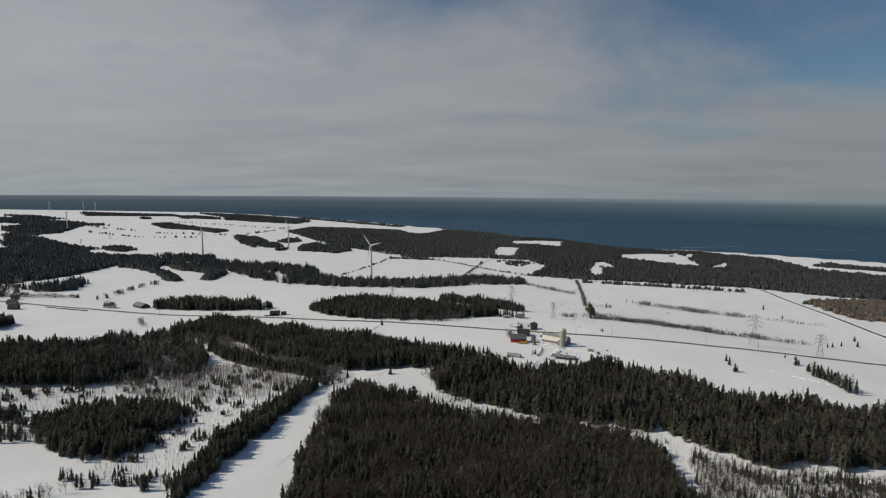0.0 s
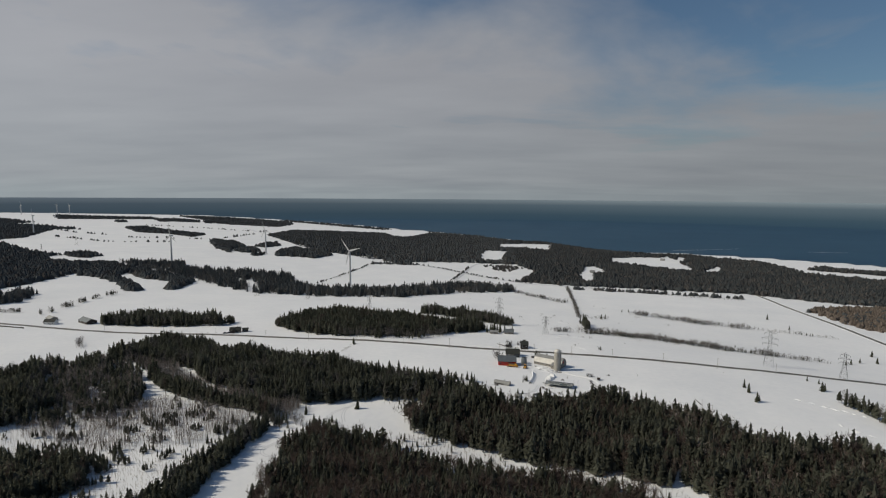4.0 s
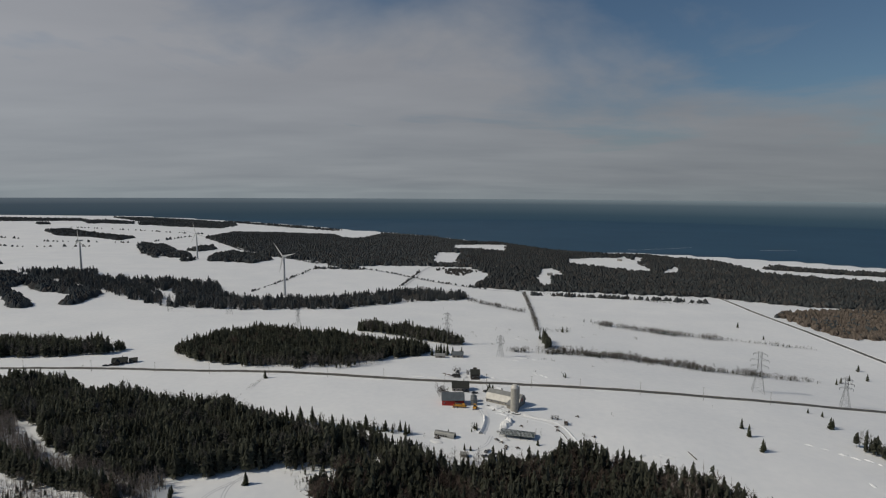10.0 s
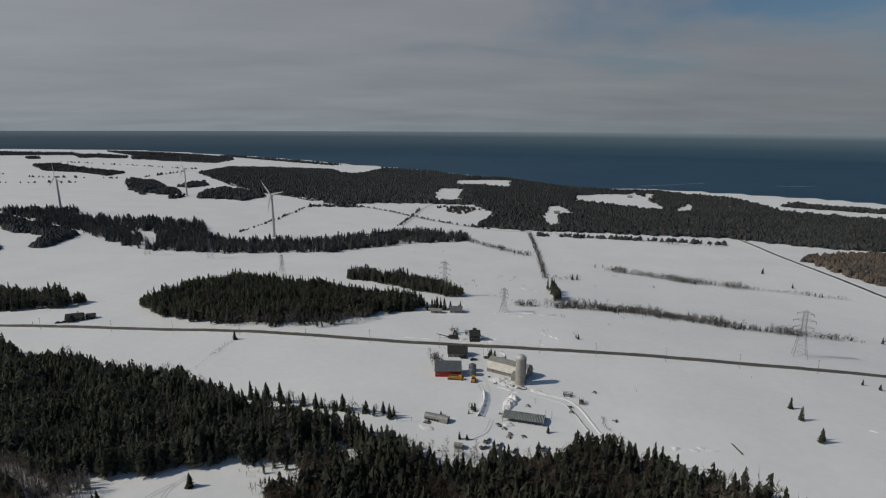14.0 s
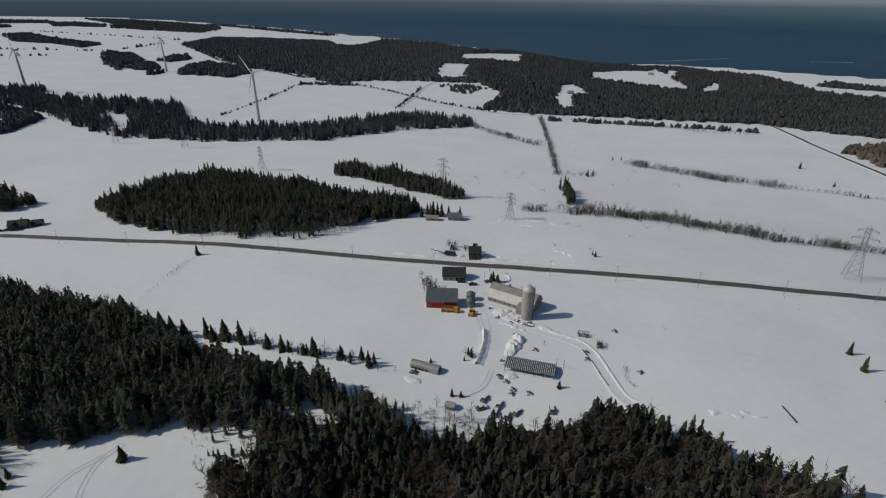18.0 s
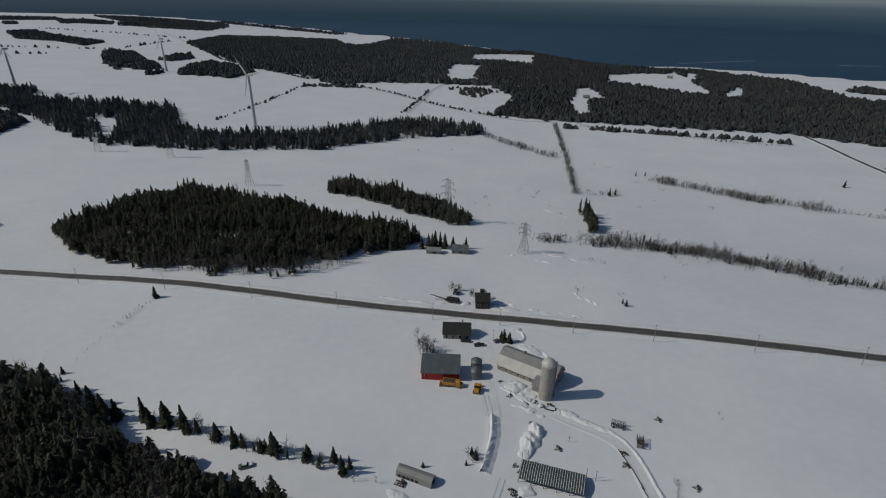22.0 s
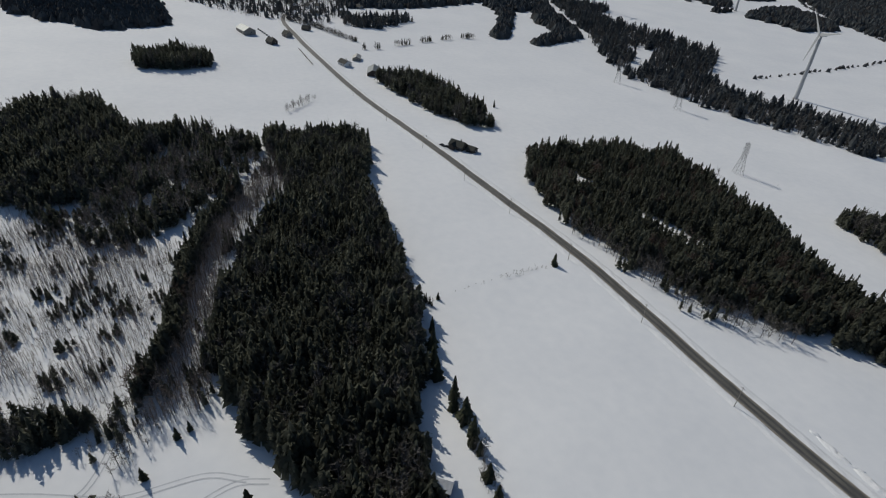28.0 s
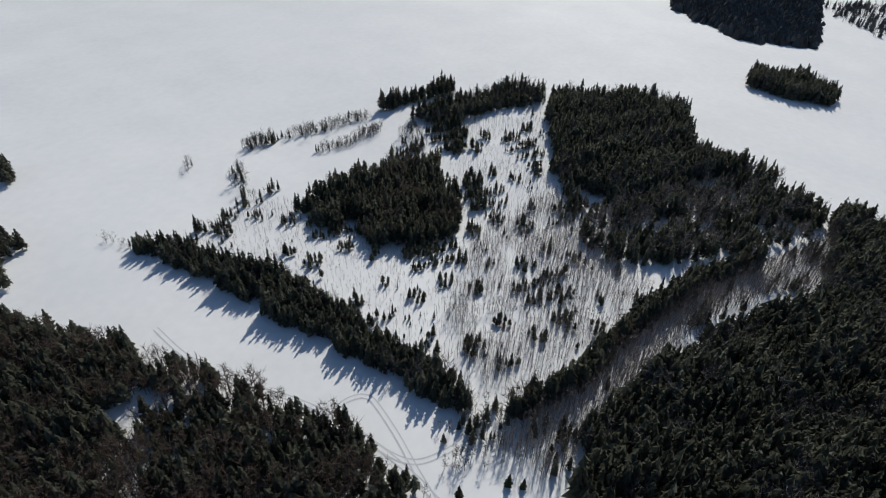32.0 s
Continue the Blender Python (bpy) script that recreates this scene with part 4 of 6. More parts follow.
# outline of the row, spacing, breadth, sorts, label
ROWS = [
    ([(52, 376), (96, 372), (130, 372), (168, 366), (226, 341), (317, 336)], 0.3, 8, HEDGE, "ragged hedge of bare bushes between snowy fields"),
    ([(92, 378), (130, 378), (190, 360), (225, 348)], 0.13, 18, HEDGE, "ragged hedge of bare bushes between snowy fields"),
    ([(190, 565), (257, 520), (311, 500)], 0.2, 13.0, BUSHY, "row of bare bushes between fields"),
    ([(311, 500), (350, 488), (410, 472)], 0.9, 4.0, THIN, "thin row of bare bushes between fields"),
    ([(138, 870), (117, 644), (100, 500)], 0.7, 5.0, HEDGE, "straight hedge running down a snowy slope"),
    ([(95, 440), (93, 396)], 1.0, 4.0, DENSE, "short row of dark spruce"),
    ([(100, 505), (118, 505), (140, 512)], 1.5, 3.0, HEDGE, "short hedge beside a field corner"),
    ([(28, 773), (60, 720), (103, 655)], 0.35, 12.0, BUSHY, "row of bare trees along a slope"),
    ([(150, 850), (324, 815), (441, 785)], 3.1, 9.0, DARKROW, "row of trees at the top of a field"),
    ([(-352, 812), (-340, 950), (-325, 1159)], 12.0, 5.0, SMALLROW, "line of small trees on a field boundary"),
    ([(-211, 1190), (-132, 1120), (-78, 1058), (-36, 1006), (71, 915)], 7.0, 6.0, SMALLROW, "line of small trees along a far lane"),
    ([(-98, 933), (-84, 1050), (-72, 1185)], 8.0, 4.0, SMALLROW, "line of small trees along a far lane"),
    ([(-935, 1941), (-641, 1520), (-526, 1414), (-338, 1258)], 5.0, 5.0, SMALLROW, "row of trees along a straight far lane"),
    ([(-323, 1165), (-260, 1178), (-209, 1180)], 1.6, 14.0, DARKROW, "short dark row of trees between far fields"),
    ([(-79, 748), (-60, 770), (-45, 790)], 0.6, 26.0, BIGROW, "bushy end of a tree belt"),
    ([(169, 868), (226, 832), (299, 812), (359, 776), (435, 767)], 1.3, 5.0, THIN, "thin row of bushes along the top of a field"),
    ([(-266, -91), (-282, -86), (-304, -73), (-339, -55)], 0.3, 8.0, BUSHROW, "row of bare bushes in open snow"),
    ([(-286, -53), (-303, -45), (-329, -39)], 0.35, 6.0, BUSHY, "row of bare bushes in open snow"),
    ([(-351, -53), (-378, -41), (-404, -27)], 0.6, 5.0, DENSE, "row of spruce in open snow"),
    ([(-245, -76), (-230, -62)], 0.9, 6.0, BIGROW, "clump of bushes in open snow"),
    ([(-237, -107), (-227, -96)], 1.2, 4.0, BUSHY, "clump of bushes in open snow"),
    ([(-184, -176), (-177, -164)], 0.7, 4.0, DENSE, "clump of bushes in open snow"),
    ([(-190, -52), (-202, -46), (-214, -48), (-226, -53), (-238, -45)], 1.0, 6.0, [(0.5, FIRS, FIR, 4, 9), (0.5, BARES, [TWIGS], 3, 7)], "row of spruce along a clearing"),
    ([(-166, -80), (-170, -62)], 1.2, 4.0, THIN, "bare bushes at the end of a tree row"),
    ([(229, 178), (233, 160), (236, 130)], 1.3, 4.0, MIXED, "row of spruce running down a field"),
    ([(-734, 365), (-693, 387), (-637, 399), (-612, 406)], 0.35, 6.0, BUSHY, "curving row of bare bushes near the road"),
    ([(-428, 278), (-418, 264), (-404, 246)], 1.0, 5.0, [(1, BARES, [TWIGS], 3.5, 7)], "bare bushes near the road"),
    ([(-156, 228), (-155, 240), (-154, 250)], 2.8, 1.5, [(1, SHRUBS, [TWIGS], 0.5, 1.4)], "sparse weeds along a field boundary"),
    ([(-153.5, 254), (-152, 264), (-150.5, 276)], 0.8, 3.0, [(0.7, SHRUBS, [TWIGS], 0.8, 2.2), (0.3, BARES, [TWIGS], 1.5, 3.0)], "low weeds along a field boundary"),
    ([(-13, 247), (-11, 240), (-6, 234)], 0.5, 4.0, [(1, BARES, [TWIGS], 4.5, 8.5)], "bare shrubs behind the red barn"),
    ([(71, 178), (70, 172), (71, 166)], 0.7, 1.4, [(1, SHRUBS, [TWIGS], 0.8, 2.0)], "low row of bare stems in the snow"),
    ([(-1294, 1583), (-1002, 1626), (-996, 1953)], 14.0, 8.0, DARKROW, "line of small trees on a field boundary"),
    ([(-1500, 1500), (-1245, 1396), (-1055, 1463)], 16.0, 8.0, DARKROW, "line of small trees on a field boundary"),
    ([(-1900, 1900), (-1600, 1700), (-1400, 1640)], 20.0, 10.0, DARKROW, "line of small trees on a field boundary"),
    ([(-1700, 2300), (-1300, 2200), (-1000, 2100)], 18.0, 14.0, DARKROW, "line of small trees on a field boundary"),
    ([(-580, 396), (-580, 402)], 0.7, 4.0, [(0.25, FIRS, FIR, 4, 8), (0.75, BARES, [TWIGS], 4, 8)], "small clump of trees on a field boundary"),
    ([(-579, 412), (-580, 419)], 0.7, 4.0, [(0.25, FIRS, FIR, 4, 8), (0.75, BARES, [TWIGS], 4, 8)], "small clump of trees on a field boundary"),
    ([(-588, 444), (-592, 466)], 0.7, 4.0, [(0.25, FIRS, FIR, 4, 8), (0.75, BARES, [TWIGS], 4, 8)], "small clump of trees on a field boundary"),
    ([(-597, 484), (-600, 500)], 0.7, 4.0, [(0.25, FIRS, FIR, 4, 8), (0.75, BARES, [TWIGS], 4, 8)], "small clump of trees on a field boundary"),
    ([(-604, 520), (-604, 536)], 0.7, 4.0, [(0.25, FIRS, FIR, 4, 8), (0.75, BARES, [TWIGS], 4, 8)], "small clump of trees on a field boundary"),
    ([(-605, 555), (-605, 573)], 0.7, 4.0, [(0.25, FIRS, FIR, 4, 8), (0.75, BARES, [TWIGS], 4, 8)], "small clump of trees on a field boundary"),
    ([(-106, 196), (-87, 190), (-67, 184), (-50, 180), (-36, 177)], 0.7, 3.0, [(0.25, FIRS, FIR, 3, 6), (0.35, BARES, [TWIGS], 3, 7), (0.4, SHRUBS, [TWIGS], 1, 2.5)], "row of spruce and bare trees before a long wood"),
    ([(-2, 298), (2, 299)], 0.25, 3.0, [(1, BARES, [TWIGS], 3, 5.5)], "bare bushes round a parked tractor"),
    ([(7.5, 293), (9, 290.5)], 0.3, 2.0, [(1, BARES, [TWIGS], 3, 5)], "bare bushes behind a roadside house"),
    ([(-150, 98), (-158, 106), (-172, 116)], 0.3, 9.0, [(0.35, FIRS, FIR, 3, 7), (0.65, BARES, [TWIGS], 3, 7)], "bare brush and young spruce where two rows meet"),
    ([(-160, 212), (-152, 217)], 0.6, 3.0, [(0.3, FIRS, FIR, 2, 5), (0.7, BARES, [TWIGS], 2.5, 5)], "small bushes at a field corner"),
    ([(-138, 100), (-150, 112)], 0.6, 7.0, [(1, BARES, [TWIGS], 3, 7)], "bare brush at the corner of two woods"),
    ([(-126, 100), (-118, 104)], 0.6, 5.0, [(1, BARES, [TWIGS], 4, 8)], "bare birches at the wood's tip"),
]
for n, (line, step, wide, sorts, label) in enumerate(ROWS):
    rng = np.random.RandomState(300 + n)
    p = along(line, step)
    if wide >= 7:  # broad hedges come in clumps
        s = np.arange(len(p)) * step
        p = p[np.sin(s * 0.21) + np.sin(s * 0.083 + 2) + 0.7 * np.sin(s * 0.5 + 1) + rng.normal(0, 0.5, len(p)) > -0.9]
    p = p + rng.normal(0, wide / 3, p.shape)
    grow("hedgerow", p, sorts, rng, label, "hedge")

weeds = np.array([(52, 505), (67, 504), (61, 483), (21, 476), (14, 456), (24, 452), (39, 406), (71, 455), (75, 435), (185, 531), (167, 496), (146, 471), (210, 487), (144, 629), (157, 615), (65, 351), (77, 344), (85, 341), (64, 305), (86, 300), (118, 326), (136, 348), (168, 557)], float)
rw = np.random.RandomState(41)
weeds = np.concatenate([weeds + rw.normal(0, 1.4, weeds.shape) for _ in range(6)])
grow("field_weeds", weeds, [(0.7, SHRUBS, [TWIGS], 0.8, 2.0), (0.3, BARES, [TWIGS], 1.0, 2.6)], rw, "small tufts of bare weeds poking out of the snow", "weeds")

# loose trees, each a thing of its own


def branchy(rng, whorls, arms, wide=0.24, low=0.05):
    """A spruce one unit high whose crown is whorls of drooping, forked branches."""
    v, f = [(0.012 * math.cos(2.1 * i), 0.012 * math.sin(2.1 * i), -0.03) for i in range(3)] + [(0, 0, 1.0)], [(0, 1, 3), (1, 2, 3), (2, 0, 3)]
    for t in range(whorls):
        q = t / whorls
        z = low + (0.97 - low) * q
        for a in range(arms):
            w = 2 * math.pi * (a + rng.uniform(-0.3, 0.3)) / arms + t * 1.1
            r = wide * (1 - q) ** 0.8 * rng.uniform(0.5, 1.35) + 0.015
            side = r * rng.uniform(0.3, 0.5)
            c, s = math.cos(w), math.sin(w)
            root, tip = (0, 0, z + 0.06 + 0.03 * (1 - q)), (r * c, r * s, z - 0.04 * rng.uniform(0.3, 1.4))
            mid = (0.55 * r * c, 0.55 * r * s)
            drop = z - 0.01 + rng.normal(0, 0.012)
            k = len(v)
            v += [root, (mid[0] - s * side, mid[1] + c * side, drop), tip, (mid[0] + s * side, mid[1] - c * side, drop), (mid[0], mid[1], z + 0.045)]
            f += [(k, k + 1, k + 4), (k + 1, k + 2, k + 4), (k + 2, k + 3, k + 4), (k + 3, k, k + 4)]
    return np.array(v), np.array(f), np.array([1] * 3 + [0] * (len(f) - 3))


SINGLE_FIRS = [branchy(np.random.RandomState(60 + k), 15, 6, wide=0.19 + 0.025 * k) for k in range(4)]
SINGLE_BARE = [bare_tree(np.random.RandomState(70 + k), 16, 3, wide=0.4, start=0.2, thick=0.02) for k in range(3)]


def tri_shape(v, f):
    s = Shape()
    return s.add([tuple(p) for p in v], [tuple(int(i) for i in t) for t in f])


def crown_and_trunk(kind, k):
    v, f, m = (SINGLE_FIRS if kind == "fir" else SINGLE_BARE)[k]
    trunk = Shape().tube((0, 0, -0.05), (0, 0, 0.55), 0.022, 0.008, 7)
    keep = f[m == 0] if kind == "fir" else f[3:]
    return mesh_from("trunk", trunk, BARK), mesh_from("crown", tri_shape(v, keep), NEEDLES_B if kind == "fir" else TWIGS)


TREE_MESH = {("fir", k): crown_and_trunk("fir", k) for k in range(4)} | {("bare", k): crown_and_trunk("bare", k) for k in range(3)}


def tree(x, y, h, kind="fir", label="", group="loose trees"):
    k = int(abs(x * 7 + y * 3)) % (4 if kind == "fir" else 3)
    what = "spruce_tree" if kind == "fir" else "bare_tree"
    ob = thing(what, x, y, (x * 37 + y * 11) % 360, label or ("dark green spruce standing in snow" if kind == "fir" else "leafless tree standing in snow"), "tree", group, dz=-0.1, scale=h)
    for name, me in zip(("trunk", "crown"), TREE_MESH[kind, k]):
        p = new(name, me)
        p.parent = ob
    return ob


for x, y, h in [(-150, 281, 7), (22, 252, 7), (24.3, 251.2, 6), (21, 253.5, 5), (8.6, 183, 5.0), (7.4, 184.6, 4.2), (5.6, 180.4, 2.6), (42.1, 165.3, 4.2), (0.7, 160, 4.2), (4.1, 159.7, 3.2),
                (-32.9, 174.4, 8.5), (-36.4, 178.9, 7), (-31, 176.5, 6), (-8.1, 178.8, 2.6), (171.6, 193.2, 7), (169.3, 181, 8), (165.2, 160.4, 8), (168, 163, 5), (233.3, 203, 8), (237, 206, 6),
                (239.2, 233, 4), (244.9, 227, 4), (377.6, 575.7, 8), (373, 510, 6), (177, 587, 5), (187, 589, 5), (130, 503.8, 8), (136, 508, 7), (85, 288.3, 4), (84, 291, 3)]:
    tree(x, y, h)
for x, y, h in [(335.8, 337.8, 6), (345, 345, 6), (360, 355, 6), (379, 358, 7), (395, 390, 7), (-120.4, 108.6, 5.5), (-140.8, 117.5, 6), (-141.9, 121.4, 5), (-131.7, 106.8, 6), (-108.9, 129.1, 7),
                (-155.5, 220.8, 4), (-156.5, 215.6, 5), (-361.7, 413.2, 7), (-14, 356, 12), (-18, 353, 11), (-8, 355, 11), (-3, 357, 8), (-22, 353, 9), (5, 355, 8.5), (-11, 359, 10), (-16, 359, 9), (-125, 199, 10), (-118, 196, 10), (-108, 196, 11), (-104, 193, 9), (-99, 194, 11), (-91, 191, 12), (-86, 190, 7), (-78, 187, 8), (-71, 184.5, 9), (-68, 184, 6.5), (-57, 182, 9.5), (-61, 182, 6), (-45, 179.5, 7), (-140, 208, 8), (-132, 203, 10),
                (58, 150, 8), (66, 148, 9), (74, 146, 6), (48, 147, 7), (-316, 316, 2.2)]:
    tree(x, y, h)
for x, y, h in [(-50, 659, 3), (-12, 666, 3), (22, 467, 3), (49, 492, 3.5), (65, 491, 4), (20, 473, 3), (118, 367, 3), (97, 209, 2), (173, 245, 1.5), (173, 232, 1.5), (209, 479, 4), (184, 540, 3), (-156, 495, 2), (-24.8, 152.7, 7), (-30.3, 153.1, 6.5), (-5, 154.4, 5.5), (0, 147, 6.5), (7, 147.9, 6.5), (-2.1, 300.7, 5), (8.7, 293.2, 4.5), (97, 206.4, 1.8), (-12, 244, 6), (-9, 236, 5.5), (60, 146, 6), (82, 140, 7), (90, 137, 6), (-22, 172, 3), (6.2, 184, 4.6), (7.5, 181.5, 3.8), (9.2, 185, 4.0), (-79, 185, 6), (-66, 182, 7), (-56, 181, 7), (-52, 181, 7.5), (-47, 180, 5), (-41, 178, 4), (-29, 172, 4)]:
    tree(x, y, h, "bare")

# ---- roads and tracks ----


def smooth_line(points, step=4.0):
    """Catmull-Rom through the points, as even steps."""
    p = [Vector((*q, 0)) for q in points]
    p = [2 * p[0] - p[1]] + p + [2 * p[-1] - p[-2]]
    done = []
    for a, b, c, d in zip(p, p[1:], p[2:], p[3:]):
        n = max(2, int((c - b).length / step))
        for i in range(n):
            t = i / n
            done.append(0.5 * (2 * b + (c - a) * t + (2 * a - 5 * b + 4 * c - d) * t * t + (3 * b - a - 3 * c + d) * t ** 3))
    return done + [p[-2]]


def ribbon(name, points, across, mats, label, category, kind="structure", parent=None, step=4.0, jitter=0.0):
    """A strip laid along a line. across: rows of (offset, height over the ground, material) from left to right."""
    rng = np.random.RandomState(len(points) * 7 + int(abs(points[0][0])))
    line = smooth_line(points, step)
    side = []
    for i, p in enumerate(line):
        d = line[min(i + 1, len(line) - 1)] - line[max(i - 1, 0)]
        side.append(Vector((-d.y, d.x, 0)).normalized())
    k = len(across)
    v = np.zeros((len(line), k, 3))
    for i, (p, s) in enumerate(zip(line, side)):
        for j, (o, h, _) in enumerate(across):
            v[i, j, :2] = p.x - s.x * o, p.y - s.y * o
            v[i, j, 2] = h + (rng.uniform(-jitter, jitter) if h > 0.2 else 0)
    centre = land(np.array([p.x for p in line]), np.array([p.y for p in line]))
    own = land(v[..., 0].ravel(), v[..., 1].ravel()).reshape(v.shape[:2])
    outer = np.array([abs(o) for o, *_ in across])
    k_edge = np.clip((outer - 3.5) / 3.0, 0, 1)
    v[..., 2] += centre[:, None] * (1 - k_edge) + own * k_edge
    a = (np.arange(len(line) - 1)[:, None] * k + np.arange(k - 1)).ravel()
    idx = np.tile([m for *_, m in across[:-1]], len(line) - 1)
    me = quick_mesh(name, v.reshape(-1, 3), np.stack([a, a + k, a + k + 1, a + 1], 1), mats, idx, smooth=False)
    return tagged(new(name, me), label, category, kind=kind)


TRODDEN = material("wet_wheel_track", (0.090, 0.086, 0.079), (0.052, 0.050, 0.047), rough=0.5, scale=0.15, fine=18)
ROAD = [(-880, 470), (-800, 400), (-734, 362), (-650, 347), (-579, 337), (-485, 326), (-411, 319), (-294, 310), (-200, 303), (-139, 296), (-64, 282), (0, 274), (60, 267), (103, 263), (146, 259), (223, 254), (330, 253), (480, 263), (700, 301)]
ribbon("road", ROAD, [(-7.5, -0.3, 0), (-5.0, 0.35, 0), (-3.6, 0.40, 1), (-2.7, 0.24, 2), (-2.1, 0.25, 3), (-1.5, 0.28, 4), (-0.6, 0.31, 3), (0.6, 0.31, 4), (1.5, 0.28, 3), (2.1, 0.25, 2), (2.7, 0.24, 1), (3.6, 0.40, 0), (5.0, 0.4, 0), (7.5, -0.3, 0)],
       [PILE, PACKED, SLUSH, ASPHALT, TRODDEN], "ploughed asphalt country road between low snowbanks", "road", jitter=0.12)
ribbon("road", [(500, 900), (487, 800), (468, 655), (456, 480), (450, 380), (446, 275)], [(-7, -0.3, 0), (-4.0, 0.6, 0), (-2.8, 0.3, 1), (2.8, 0.3, 0), (4.0, 0.6, 0), (7, -0.3, 0)],
       [PILE, ASPHALT], "straight ploughed side road through snowy fields", "road", step=10)
for far_lane in ([(-1225, 2346), (-941, 1949), (-641, 1528), (-526, 1422), (-338, 1266)], [(-211, 1182), (-132, 1111), (-78, 1050), (-36, 999), (71, 907), (144, 894)], [(-92, 933), (-78, 1050), (-66, 1185), (-47, 1266)]):
    ribbon("road", far_lane, [(-6, 0.1, 0), (-3, 0.5, 1), (3, 0.5, 0), (6, 0.1, 0)], [PILE, RUT], "far snow-packed lane along field edges", "road", step=20)
for foam in ([(674, 1881), (697, 1874), (793, 1913), (961, 1983)], [(1172, 1892), (1240, 1884), (1304, 1881)]):
    shoal = [Vector((*q, 0)) for q in foam]
    sv = [(p.x + d, p.y + 2 * d, SEA + 0.35) for p in shoal for d in (-1.3, 1.3)]
    tagged(new("surf", quick_mesh("surf", np.array(sv), np.array([(2 * i, 2 * i + 1, 2 * i + 3, 2 * i + 2) for i in range(len(shoal) - 1)]), [RUT])), "thin white line of surf off the shore", "surf", kind="structure")
RUTS = [
    [(-140, -18), (-136, -1), (-134.5, 14), (-135, 30), (-137.5, 43), (-138, 62), (-136, 73), (-134, 84), (-131, 95), (-128, 103), (-124, 121), (-116, 131)],
    [(-128, 101), (-134, 92), (-141, 82), (-147, 72), (-149, 67), (-147, 63), (-142, 61), (-138.5, 65), (-136.5, 73), (-134.5, 84), (-136, 92), (-143, 98), (-149, 101)],
    [(-113, 109.8), (-116.2, 119), (-116.4, 128.4), (-112, 136)], [(13, 215), (14.5, 203), (14, 190)], [(17, 176), (13, 166), (5, 160)],
]
for r in RUTS:
    for off in (-0.8, 0.8):
        ribbon("vehicle_track", r, [(off - 0.22, 0.05, 0), (off + 0.22, 0.05, 0)], [RUT], "narrow vehicle track pressed into the snow", "track", step=1.5)
LANE = [(37, 207), (43, 203), (50, 199), (57, 193.5), (60.5, 185), (62.5, 173), (66, 160), (76, 150)]
ribbon("farm_lane", LANE, [(-3.6, -0.25, 0), (-2.0, 0.45, 0), (-1.2, 0.08, 1), (1.2, 0.06, 0), (2.6, 0.2, 0), (4.4, -0.25, 0)], [SNOW, PACKED], "ploughed lane curving through deep snow", "lane", step=1.5, jitter=0.15)
ribbon("farmyard", [(11, 270), (11.5, 262), (12.5, 250), (14.5, 240), (13.5, 226), (14, 212), (14.5, 203)], [(-4.4, -0.12, 0), (-3.0, 0.04, 1), (-1.0, 0.05, 0), (0.8, 0.05, 1), (2.8, 0.04, 0), (4.4, -0.12, 0)], [SNOW, PACKED], "packed snow of a ploughed farmyard", "yard", step=2)
ribbon("snow_bank", [(14.6, 203), (14.4, 195), (13.2, 188), (11.6, 182), (10.4, 178)], [(-3.4, -0.2, 0), (-1.8, 0.45, 0), (-0.6, 1.3, 0), (0.0, 1.65, 0), (0.35, 1.4, 0), (0.6, 0.2, 0), (1.0, -0.2, 0)], [SNOW], "steep bank of snow cut by a plough beside the farm drive", "snow bank", kind="", step=1.0, jitter=0.22)
for line in ([(27, 262), (30.5, 259), (31.5, 255), (28.5, 251.5)], [(29, 250.5), (36, 247), (39.5, 241), (38, 236)]):
    ribbon("snow_berm", line, [(-1.3, -0.25, 0), (-0.3, 0.45, 0), (0.3, 0.5, 0), (1.2, -0.25, 0)], [SNOW], "low ploughed berm of snow round a lawn", "snow bank", kind="", step=1.2, jitter=0.25)

# ---- wind turbines ----


